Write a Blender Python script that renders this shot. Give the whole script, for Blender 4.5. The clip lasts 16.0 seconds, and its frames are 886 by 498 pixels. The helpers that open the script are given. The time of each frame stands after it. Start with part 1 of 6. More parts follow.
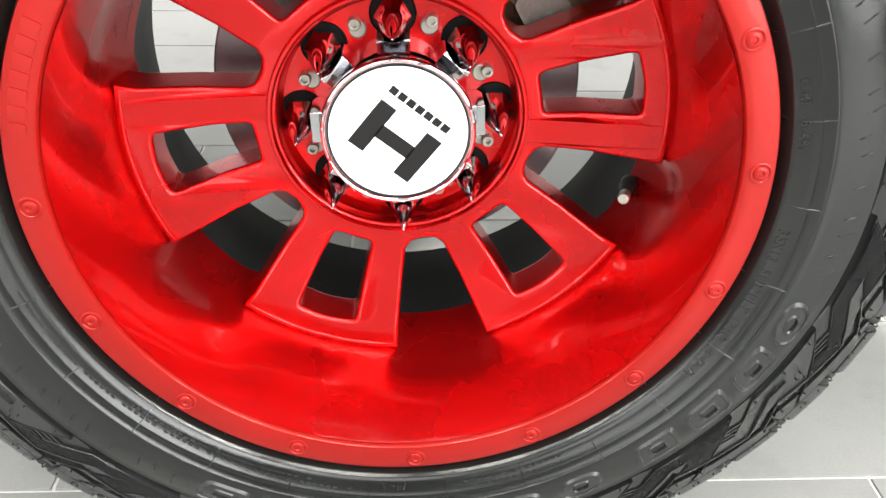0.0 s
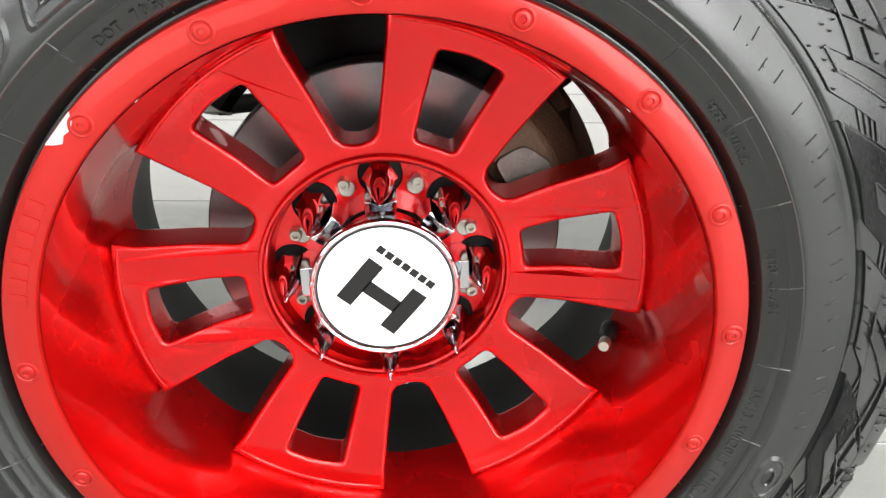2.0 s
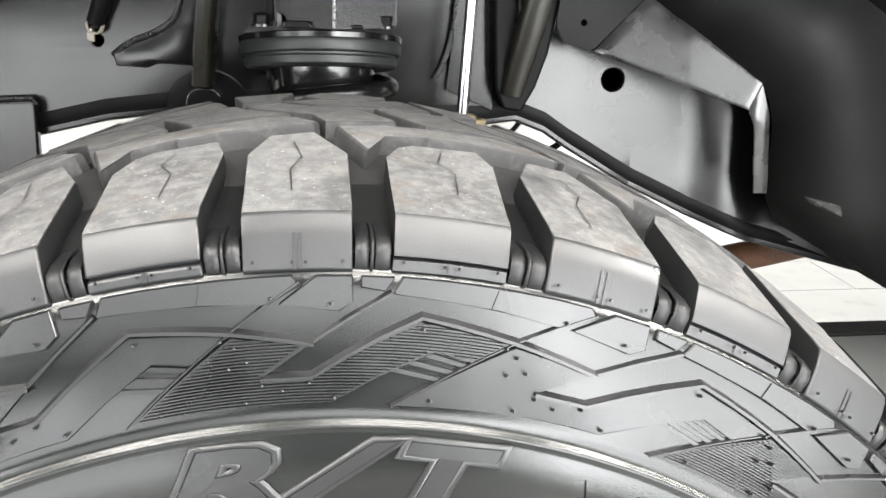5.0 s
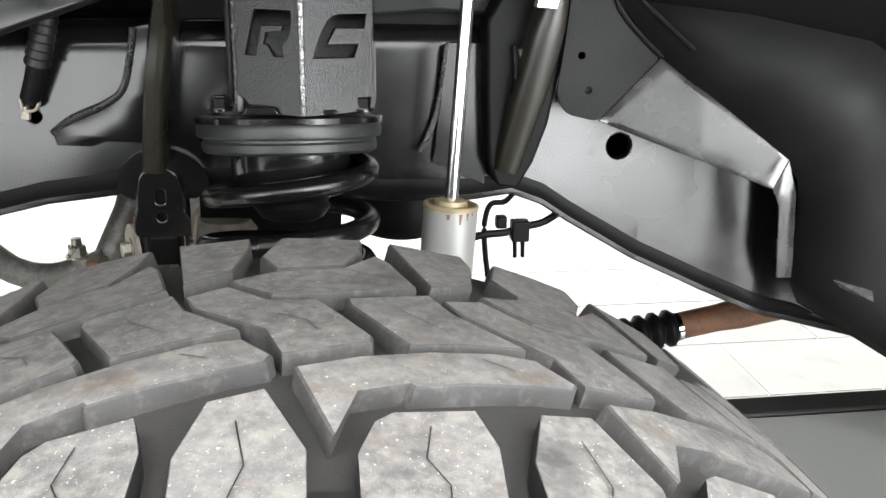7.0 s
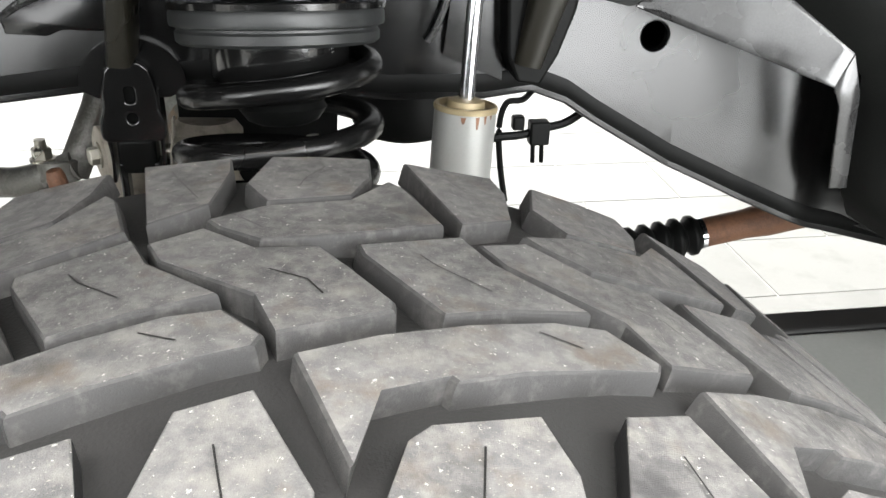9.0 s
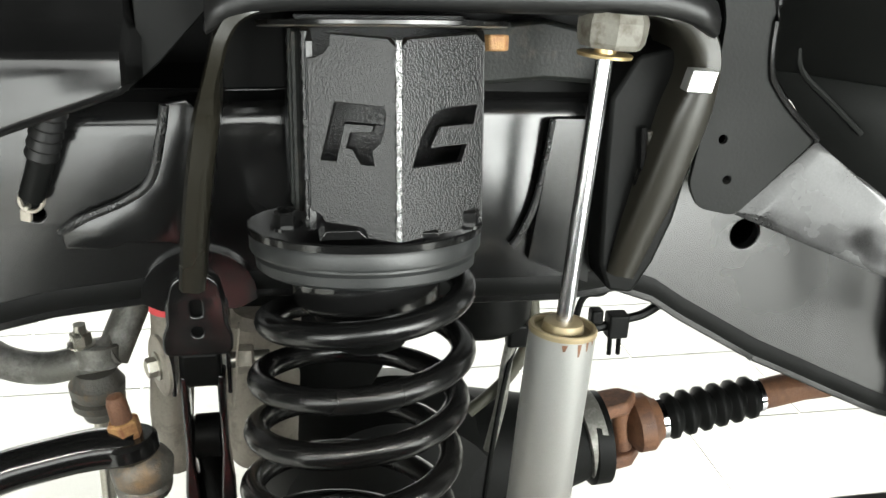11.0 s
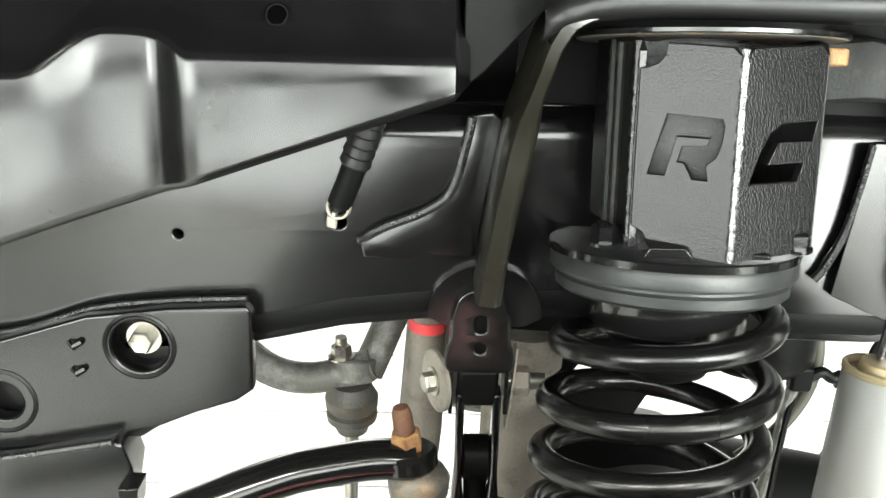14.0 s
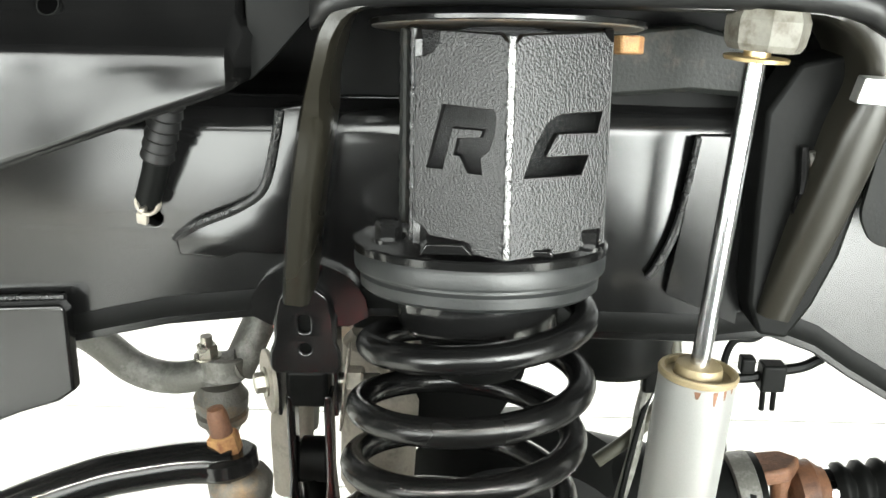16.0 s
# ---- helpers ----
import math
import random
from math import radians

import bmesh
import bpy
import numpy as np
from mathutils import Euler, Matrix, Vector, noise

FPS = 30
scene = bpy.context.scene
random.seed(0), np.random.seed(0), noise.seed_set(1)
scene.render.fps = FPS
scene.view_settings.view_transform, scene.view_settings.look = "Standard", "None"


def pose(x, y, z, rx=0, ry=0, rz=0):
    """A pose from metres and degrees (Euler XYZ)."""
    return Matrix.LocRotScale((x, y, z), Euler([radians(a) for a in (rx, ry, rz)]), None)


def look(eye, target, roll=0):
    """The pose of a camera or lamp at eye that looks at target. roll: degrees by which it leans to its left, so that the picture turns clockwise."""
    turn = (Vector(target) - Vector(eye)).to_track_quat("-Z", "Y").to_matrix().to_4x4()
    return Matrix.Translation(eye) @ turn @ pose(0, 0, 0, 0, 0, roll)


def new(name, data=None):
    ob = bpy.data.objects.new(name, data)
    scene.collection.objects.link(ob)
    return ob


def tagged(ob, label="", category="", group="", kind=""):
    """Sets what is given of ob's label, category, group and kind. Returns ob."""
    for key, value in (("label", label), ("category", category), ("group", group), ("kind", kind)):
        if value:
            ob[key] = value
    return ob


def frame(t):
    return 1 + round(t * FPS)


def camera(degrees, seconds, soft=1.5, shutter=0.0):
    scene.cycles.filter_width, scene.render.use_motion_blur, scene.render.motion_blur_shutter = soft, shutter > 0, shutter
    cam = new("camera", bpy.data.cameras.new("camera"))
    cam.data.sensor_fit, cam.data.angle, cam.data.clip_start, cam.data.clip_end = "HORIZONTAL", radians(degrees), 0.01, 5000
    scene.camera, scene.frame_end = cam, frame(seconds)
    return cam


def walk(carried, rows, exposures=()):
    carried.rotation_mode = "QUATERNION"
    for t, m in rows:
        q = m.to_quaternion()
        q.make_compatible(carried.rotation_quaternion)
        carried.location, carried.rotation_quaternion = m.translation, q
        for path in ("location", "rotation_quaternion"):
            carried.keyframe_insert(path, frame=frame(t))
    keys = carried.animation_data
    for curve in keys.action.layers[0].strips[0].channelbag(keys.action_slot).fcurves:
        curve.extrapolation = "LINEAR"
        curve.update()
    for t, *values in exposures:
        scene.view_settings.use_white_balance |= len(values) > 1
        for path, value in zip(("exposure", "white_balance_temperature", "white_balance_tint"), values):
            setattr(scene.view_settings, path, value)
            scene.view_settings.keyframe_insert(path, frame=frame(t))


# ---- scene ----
cam = camera(52.9, 16.0)
PATH = [
    (0, (0.0, -0.571, 0.727), (0.099, 1.137, -0.309), 1.5),
    (0.5, (0.004, -0.571, 0.737), (0.111, 1.168, -0.244), 1.5),
    (1, (0.006, -0.562, 0.756), (0.115, 1.189, -0.205), 1.5),
    (1.5, (0.005, -0.562, 0.768), (0.116, 1.209, -0.155), 1.5),
    (2, (0.004, -0.565, 0.792), (0.123, 1.23, -0.082), 1.6),
    (2.5, (0.024, -0.551, 0.842), (0.143, 1.28, 0.046), 1.5),
    (3, (0.007, -0.518, 0.871), (0.12, 1.357, 0.184), 1.3),
    (3.5, (-0.008, -0.484, 0.926), (0.116, 1.411, 0.298), 1.3),
    (4, (-0.018, -0.447, 0.944), (0.157, 1.457, 0.356), 1.5),
    (4.5, (-0.009, -0.395, 0.945), (0.214, 1.504, 0.359), 1.4),
    (5, (0.006, -0.33, 0.953), (0.274, 1.561, 0.36), 1.4),
    (5.2, (0.012, -0.307, 0.957), (0.288, 1.583, 0.362), 1.4),
    (7.3, (0.0225, -0.1545, 1.0468), (0.3058, 1.6097, 0.4008), 1.19),
    (7.5, (0.0236, -0.1293, 1.0372), (0.3071, 1.6293, 0.3761), 1.21),
    (8, (0.0309, -0.1012, 1.0281), (0.3143, 1.628, 0.2937), 1.29),
    (8.2, (0.0278, -0.0948, 1.0215), (0.3144, 1.6231, 0.2621), 1.31),
    (10.3, (-0.0096, -0.0319, 1.0737), (0.3068, 1.5988, 0.1513), 2.02),
    (10.5, (-0.0346, -0.0049, 1.1067), (0.3004, 1.6268, 0.1928), 2.32),
    (11, (-0.058, 0.035, 1.118), (0.312, 1.843, 0.346), 2.4),
    (11.5, (-0.091, 0.057, 1.1), (0.302, 1.885, 0.388), 2.4),
    (12, (-0.112, 0.082, 1.094), (0.271, 1.918, 0.399), 2.3),
    (12.5, (-0.147, 0.083, 1.088), (0.164, 1.934, 0.398), 1.8),
    (13, (-0.173, 0.077, 1.081), (0.024, 1.947, 0.401), 1.2),
    (13.5, (-0.19, 0.061, 1.081), (-0.079, 1.943, 0.415), 1.1),
    (14, (-0.158, 0.057, 1.089), (-0.14, 1.935, 0.402), 1.4),
    (14.5, (-0.134, 0.058, 1.087), (-0.13, 1.933, 0.392), 1.7),
    (15, (-0.096, 0.064, 1.086), (-0.104, 1.939, 0.389), 1.5),
    (15.5, (-0.055, 0.071, 1.086), (-0.074, 1.947, 0.392), 1.2),
    (16, (-0.01, 0.077, 1.084), (-0.032, 1.953, 0.392), 0.9),
]
EXPOSURES = [(0, -0.26, 6720, 9), (2.0, -0.22, 6720, 9), (3.0, -0.05, 6720, 10), (3.5, 0.16, 6640, 10), (4.0, 0.28, 6640, 10), (5.2, 0.34, 6640, 10), (7.3, 0.5, 6590, 10), (8.2, 0.5, 6590, 10),
             (10.3, 0.32, 6700, 8), (10.6, 0.35, 6720, 7), (11.0, 0.75, 6760, 5), (12.0, 1.15, 6760, 4), (13.0, 1.35, 6760, 3), (16.0, 1.35, 6760, 4)]
walk(cam, [(t, look(eye, target, roll)) for t, eye, target, roll in PATH], EXPOSURES)

# ---- world, light ----
world = bpy.data.worlds.new("world")
scene.world = world
world.use_nodes = True
world.node_tree.nodes["Background"].inputs[0].default_value = (0.75, 0.85, 1.0, 1)
world.node_tree.nodes["Background"].inputs[1].default_value = 0.3

CX, CZ = 0.0, 0.43      # axle of the front wheel


def panel_light(x, y, z, sx, sy, watts, rx=0, rz=0, colour=(1.0, 0.98, 0.95)):
    lamp = bpy.data.lights.new("lamp_panel", "AREA")
    lamp.shape, lamp.size, lamp.size_y, lamp.energy, lamp.color = "RECTANGLE", sx, sy, watts, colour
    ob = new("lamp_panel", lamp)
    ob.matrix_world = pose(x, y, z, rx, 0, rz)
    return ob


for lx in (-5.5, -3.4, -1.3, 0.8, 2.9, 5.0):
    for ly in (-1.75, -0.75):
        panel_light(lx, ly, 3.2, 1.4, 0.30, 70 if lx < 2 else 125)
for lx in (-2.6, 0.6, 3.2):
    for ly in (2.8, 4.8):
        panel_light(lx, ly, 3.2, 1.3, 0.14, 115)
# unseen daylight panels tuned to reflections: assumed windows behind the camera and beyond the truck
DAY = (0.95, 0.98, 1.0)
panel_light(1.09, -2.17, 1.20, 0.62, 2.0, 70, -90, 180, DAY)
panel_light(2.05, -2.17, 1.15, 1.28, 2.1, 98, -90, 180, DAY)
panel_light(3.22, -2.17, 1.30, 1.0, 1.9, 58, -90, 180, DAY)
panel_light(4.75, -2.17, 1.30, 1.9, 1.9, 26, -90, 180, DAY)
panel_light(-1.35, -2.17, 1.82, 2.1, 1.1, 22, -90, 180, DAY)
panel_light(0.24, -2.17, 1.82, 1.06, 1.1, 22, -90, 180, DAY)
panel_light(-0.95, -2.17, 0.46, 1.2, 0.70, 16, -90, 180, DAY)
panel_light(-2.05, -2.17, 1.20, 0.75, 0.95, 27, -90, 180, DAY)
panel_light(-3.8, -2.17, 1.25, 2.7, 1.5, 62, -90, 180, DAY)
panel_light(6.9, 0.2, 1.6, 2.0, 2.2, 36, -90, 90, DAY)
panel_light(0.0, 6.5, 1.5, 7.0, 2.4, 70, -90, 0, (0.97, 0.98, 1.0))


# ---- materials ----
def mat(name, colour, rough=0.5, metal=0.0, coat=0.0, bump=0.0, scale=40.0, vary=0.15, rvary=0.1, fine=None, spec=0.5, random_tint=0.0, stretch=(1, 1, 1)):
    m = bpy.data.materials.new(name)
    m.use_nodes = True
    nt = m.node_tree
    b = nt.nodes["Principled BSDF"]
    b.inputs["Metallic"].default_value = metal
    b.inputs["Coat Weight"].default_value = coat
    b.inputs["Coat Roughness"].default_value = 0.06
    b.inputs["Specular IOR Level"].default_value = spec
    tc = nt.nodes.new("ShaderNodeTexCoord")
    mp = nt.nodes.new("ShaderNodeMapping")
    mp.inputs["Scale"].default_value = stretch
    nt.links.new(tc.outputs["Object"], mp.inputs[0])
    n1 = nt.nodes.new("ShaderNodeTexNoise")
    n1.inputs["Scale"].default_value, n1.inputs["Detail"].default_value = scale * 0.12, 4
    n2 = nt.nodes.new("ShaderNodeTexNoise")
    n2.inputs["Scale"].default_value, n2.inputs["Detail"].default_value = fine or scale * 6, 3
    for n in (n1, n2):
        nt.links.new(mp.outputs[0], n.inputs["Vector"])
    mix = nt.nodes.new("ShaderNodeMath")
    mix.operation = "MULTIPLY_ADD"
    nt.links.new(n1.outputs[0], mix.inputs[0])
    mix.inputs[1].default_value = 0.65
    half = nt.nodes.new("ShaderNodeMath")
    half.operation, half.inputs[1].default_value = "MULTIPLY", 0.35
    nt.links.new(n2.outputs[0], half.inputs[0])
    nt.links.new(half.outputs[0], mix.inputs[2])
    ramp = nt.nodes.new("ShaderNodeMapRange")
    ramp.inputs[1].default_value, ramp.inputs[2].default_value = 0.3, 0.7
    ramp.inputs[3].default_value, ramp.inputs[4].default_value = 1 - vary, 1 + vary
    nt.links.new(mix.outputs[0], ramp.inputs[0])
    mul = nt.nodes.new("ShaderNodeVectorMath")
    mul.operation = "SCALE"
    mul.inputs[0].default_value = colour[:3]
    nt.links.new(ramp.outputs[0], mul.inputs["Scale"])
    out = mul.outputs[0]
    if random_tint:
        oi = nt.nodes.new("ShaderNodeObjectInfo")
        rr = nt.nodes.new("ShaderNodeMapRange")
        rr.inputs[3].default_value, rr.inputs[4].default_value = 1 - random_tint, 1 + random_tint
        nt.links.new(oi.outputs["Random"], rr.inputs[0])
        m2 = nt.nodes.new("ShaderNodeVectorMath")
        m2.operation = "SCALE"
        nt.links.new(out, m2.inputs[0])
        nt.links.new(rr.outputs[0], m2.inputs["Scale"])
        out = m2.outputs[0]
    nt.links.new(out, b.inputs["Base Color"])
    rg = nt.nodes.new("ShaderNodeMapRange")
    rg.inputs[1].default_value, rg.inputs[2].default_value = 0.3, 0.7
    rg.inputs[3].default_value, rg.inputs[4].default_value = max(0.02, rough - rvary), min(1, rough + rvary)
    nt.links.new(n1.outputs[0], rg.inputs[0])
    nt.links.new(rg.outputs[0], b.inputs["Roughness"])
    if bump:
        bp = nt.nodes.new("ShaderNodeBump")
        bp.inputs["Strength"].default_value, bp.inputs["Distance"].default_value = bump, 0.002
        nt.links.new(n2.outputs[0], bp.inputs["Height"])
        nt.links.new(bp.outputs[0], b.inputs["Normal"])
    return m


def second(m, colour, scale, lo, hi, rough=None):
    """Adds dust, rust or stains of another colour in noisy patches."""
    nt = m.node_tree
    b = nt.nodes["Principled BSDF"]
    old = b.inputs["Base Color"].links[0].from_socket
    tc = nt.nodes.new("ShaderNodeTexCoord")
    n = nt.nodes.new("ShaderNodeTexNoise")
    n.inputs["Scale"].default_value, n.inputs["Detail"].default_value, n.inputs["Roughness"].default_value = scale, 6, 0.65
    nt.links.new(tc.outputs["Object"], n.inputs["Vector"])
    r = nt.nodes.new("ShaderNodeMapRange")
    r.inputs[1].default_value, r.inputs[2].default_value = lo, hi
    nt.links.new(n.outputs[0], r.inputs[0])
    mx = nt.nodes.new("ShaderNodeMix")
    mx.data_type = "RGBA"
    nt.links.new(r.outputs[0], mx.inputs[0])
    nt.links.new(old, mx.inputs[6])
    mx.inputs[7].default_value = (*colour, 1)
    nt.links.new(mx.outputs[2], b.inputs["Base Color"])
    return m


RED = mat("candy_red_paint", (0.56, 0.0040, 0.0055), 0.28, 0.86, 0.55, 0.08, 60, 0.12, 0.02, fine=2200)
RED.node_tree.nodes["Principled BSDF"].inputs["Coat Roughness"].default_value = 0.035
RED_LIP = mat("satin_red_paint", (0.30, 0.0065, 0.0045), 0.34, 0.45, 0.15, 0.05, 60, 0.14, 0.07, fine=1800, spec=0.35)
CHROME = mat("chrome", (0.55, 0.55, 0.57), 0.06, 1.0, 0, 0.0, 60, 0.05, 0.04)
STEEL = mat("zinc_plated_steel", (0.36, 0.345, 0.30), 0.36, 0.9, 0, 0.05, 80, 0.15, 0.12)
YELLOW_ZINC = mat("yellow_zinc", (0.55, 0.42, 0.22), 0.35, 0.85, 0, 0.05, 80, 0.15, 0.1)
RUBBER = mat("tyre_rubber", (0.012, 0.0125, 0.013), 0.27, 0, 0, 0.05, 90, 0.18, 0.10, fine=1600, spec=0.5)
RUBBER_SATIN = mat("tyre_rubber_dressed", (0.0075, 0.0083, 0.0080), 0.15, 0, 0, 0.05, 90, 0.18, 0.06, fine=1600, spec=0.46)
TREAD = second(mat("tread_rubber_dusty", (0.066, 0.066, 0.067), 0.70, 0, 0, 0.32, 220, 0.36, 0.12, fine=1900, random_tint=0.12), (0.16, 0.156, 0.152), 140, 0.42, 0.80)
second(TREAD, (0.15, 0.145, 0.135), 55, 0.52, 0.78)
second(TREAD, (0.40, 0.39, 0.37), 460, 0.645, 0.685)
second(TREAD, (0.20, 0.19, 0.175), 900, 0.60, 0.70)
second(TREAD, (0.40, 0.39, 0.37), 190, 0.715, 0.75)
second(TREAD, (0.075, 0.062, 0.05), 34, 0.56, 0.72)
second(TREAD, (0.030, 0.030, 0.031), 16, 0.58, 0.72)
# Groove rubbers hold the shade of the recesses in their near-black colour.
GROOVE = mat("shaded_tread_groove", (0.008, 0.008, 0.0082), 0.8, 0, 0, 0.2, 120, 0.2, 0.08)
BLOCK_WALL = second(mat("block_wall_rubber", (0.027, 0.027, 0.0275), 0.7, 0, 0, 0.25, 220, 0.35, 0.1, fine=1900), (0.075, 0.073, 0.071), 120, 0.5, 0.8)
GROOVE_SHADE = mat("shaded_groove_rubber", (0.010, 0.0103, 0.0106), 0.42, 0, 0, 0.1, 120, 0.2, 0.08, spec=0.35)
BUTTRESS = mat("clean_shoulder_rubber", (0.016, 0.0165, 0.0175), 0.36, 0, 0, 0.06, 90, 0.3, 0.14, fine=1600, spec=0.5)
BLACK = mat("black_chassis_paint", (0.005, 0.005, 0.005), 0.20, 0, 0.0, 0.02, 30, 0.2, 0.10, fine=900)
BLACK_GLOSS = mat("glossy_black_paint", (0.005, 0.005, 0.005), 0.18, 0, 0.3, 0.04, 40, 0.2, 0.05, fine=500)
COIL = mat("satin_black_spring_paint", (0.004, 0.004, 0.004), 0.23, 0, 0.0, 0.06, 60, 0.2, 0.07, fine=500, spec=0.42)
POWDER = mat("black_powder_coat", (0.005, 0.005, 0.005), 0.19, 0, 0.0, 0.21, 80, 0.15, 0.05, fine=700, spec=0.34)
BAR = mat("dull_olive_black_bar", (0.012, 0.011, 0.008), 0.33, 0, 0, 0.02, 40, 0.25, 0.08, fine=700, spec=0.5)
FLANGE = mat("worn_bright_paint", (0.045, 0.045, 0.045), 0.20, 0.45, 0.2, 0.02, 260, 0.5, 0.18, fine=600)
LINER = mat("black_plastic_liner", (0.004, 0.004, 0.004), 0.20, 0, 0.0, 0.014, 150, 0.25, 0.08, fine=500)
SATIN = mat("satin_black_stamping", (0.006, 0.006, 0.006), 0.42, 0, 0, 0.02, 40, 0.2, 0.08, fine=600, spec=0.3)
PALE = second(mat("pale_beige_casting", (0.24, 0.215, 0.18), 0.6, 0.1, 0, 0.2, 60, 0.2, 0.1), (0.12, 0.10, 0.08), 40, 0.5, 0.7)
OLIVE = mat("olive_rubber_hose", (0.045, 0.043, 0.030), 0.55, 0, 0, 0.05, 60, 0.2, 0.1)
LINER_DULL = mat("dull_felt_liner", (0.0055, 0.0060, 0.0055), 0.6, 0, 0, 0.1, 60, 0.25, 0.12, spec=0.16)
GRIME = second(mat("grimy_painted_steel", (0.010, 0.011, 0.010), 0.55, 0, 0, 0.2, 60, 0.35, 0.1, spec=0.22), (0.045, 0.040, 0.032), 45, 0.56, 0.74)
# Dull black of plastic and castings, also for shade put in as parts.
DARK = mat("dull_black_and_shade", (0.004, 0.0042, 0.004), 0.48, 0, 0, 0.06, 40, 0.2, 0.1, spec=0.09)
ISOLATOR = mat("grey_black_rubber_isolator", (0.014, 0.015, 0.015), 0.45, 0, 0, 0.1, 60, 0.15, 0.08)
SHOCK = second(mat("silver_shock_paint", (0.28, 0.28, 0.27), 0.42, 0.35, 0, 0.05, 40, 0.08, 0.08, fine=900), (0.40, 0.33, 0.24), 30, 0.66, 0.80)
BRASS = second(mat("yellowed_cap_paint", (0.30, 0.24, 0.14), 0.5, 0.3, 0, 0.1, 80, 0.15, 0.1), (0.25, 0.12, 0.04), 60, 0.62, 0.72)
RUST = second(mat("rusty_brown_steel", (0.15, 0.068, 0.034), 0.62, 0.1, 0, 0.35, 60, 0.3, 0.1), (0.075, 0.034, 0.02), 28, 0.45, 0.65)
RUST_ORANGE = second(mat("orange_rust", (0.26, 0.145, 0.055), 0.75, 0, 0, 0.3, 120, 0.3, 0.1), (0.17, 0.07, 0.03), 70, 0.45, 0.6)
CALIPER = second(mat("brown_cast_iron", (0.085, 0.055, 0.032), 0.55, 0.3, 0, 0.4, 60, 0.3, 0.12), (0.16, 0.10, 0.05), 25, 0.50, 0.7)
CAST = second(mat("cast_iron_oiled", (0.10, 0.095, 0.085), 0.55, 0.3, 0, 0.35, 60, 0.3, 0.12), (0.20, 0.13, 0.07), 25, 0.52, 0.7)
GALV = second(mat("grey_forged_steel", (0.14, 0.137, 0.122), 0.55, 0.4, 0, 0.25, 60, 0.25, 0.1), (0.25, 0.245, 0.23), 45, 0.5, 0.65)
ROTOR = mat("brake_rotor_steel", (0.22, 0.22, 0.225), 0.40, 0.9, 0, 0.05, 30, 0.12, 0.1)
BARE = mat("bare_aluminium", (0.62, 0.62, 0.60), 0.35, 0.9, 0, 0.15, 60, 0.15, 0.1)
WHITE = mat("white_enamel", (0.86, 0.86, 0.86), 0.30, 0, 0.3, 0, 30, 0.02, 0.03)
HOLLOW = mat("hole_shade", (0.001, 0.001, 0.001), 0.9, 0, 0, 0, 30, 0.1, 0.05, spec=0.0)
INK = mat("black_ink", (0.012, 0.012, 0.012), 0.4, 0, 0, 0, 30, 0.1, 0.05, spec=0.22)
RED_TAPE = mat("red_label", (0.70, 0.05, 0.06), 0.5, 0, 0, 0, 60, 0.1, 0.05)
TILE = second(mat("grey_porcelain_tile", (0.235, 0.24, 0.235), 0.20, 0, 0, 0.10, 12, 0.10, 0.08, fine=300, random_tint=0.05), (0.195, 0.20, 0.195), 9, 0.5, 0.75)
GROUT = mat("pale_grout", (0.62, 0.61, 0.57), 0.85, 0, 0, 0.2, 60, 0.1, 0.05)
CEILING = mat("white_ceiling_paint", (0.72, 0.72, 0.70), 0.8, 0, 0, 0.05, 10, 0.03, 0.05)
DARK_WALL = mat("dark_unseen_wall", (0.05, 0.05, 0.052), 0.6, 0, 0, 0.05, 10, 0.1, 0.05)
PLASTER = mat("grey_plaster", (0.20, 0.20, 0.198), 0.7, 0, 0, 0.05, 10, 0.03, 0.05)
BOARD_GREY = mat("grey_step_board", (0.19, 0.195, 0.19), 0.42, 0.1, 0, 0.05, 30, 0.1, 0.06)
WELD = mat("weld_bead_black", (0.012, 0.012, 0.012), 0.30, 0.1, 0.1, 0.7, 300, 0.2, 0.08, fine=420)
WELD_BRIGHT = mat("bright_weld_bead", (0.32, 0.32, 0.32), 0.22, 0.9, 0, 1.0, 300, 0.6, 0.1, fine=420)


# ---- mesh helpers ----
def link_mesh(name, bm, material, smooth=35):
    me = bpy.data.meshes.new(name)
    bm.normal_update()
    bm.to_mesh(me)
    bm.free()
    me.materials.append(material)
    if smooth:
        for p in me.polygons:
            p.use_smooth = True
        me.set_sharp_from_angle(angle=radians(smooth))
    return new(name, me)


def thing(name, label, category, at=(0, 0, 0), group="", kind=""):
    ob = new(name)
    ob.location = at
    ob.empty_display_size = 0.05
    return tagged(ob, label, category, group, kind)


def part(name, bm, material, parent, label="", smooth=35, bevel=0.0, segs=2):
    ob = link_mesh(name, bm, material, smooth)
    ob.parent = parent
    if parent.parent is None:
        ob.matrix_parent_inverse = Matrix.Translation(-parent.location)
    if bevel:
        mod = ob.modifiers.new("edge", "BEVEL")
        mod.width, mod.segments, mod.limit_method, mod.angle_limit = bevel, segs, "ANGLE", radians(40)
    areas = sorted(p.area for p in ob.data.polygons)
    if smooth and (bevel or areas[-1] > 40 * areas[len(areas) // 2]):
        even = ob.modifiers.new("even_faces", "WEIGHTED_NORMAL")
        even.weight, even.keep_sharp = 100, True
    return tagged(ob, label)


def solo(name, bm, material, label, category, smooth=35, bevel=0.0, kind="", group=""):
    ob = link_mesh(name, bm, material, smooth)
    if bevel:
        mod = ob.modifiers.new("edge", "BEVEL")
        mod.width, mod.segments, mod.limit_method, mod.angle_limit = bevel, 2, "ANGLE", radians(40)
    return tagged(ob, label, category, group, kind)


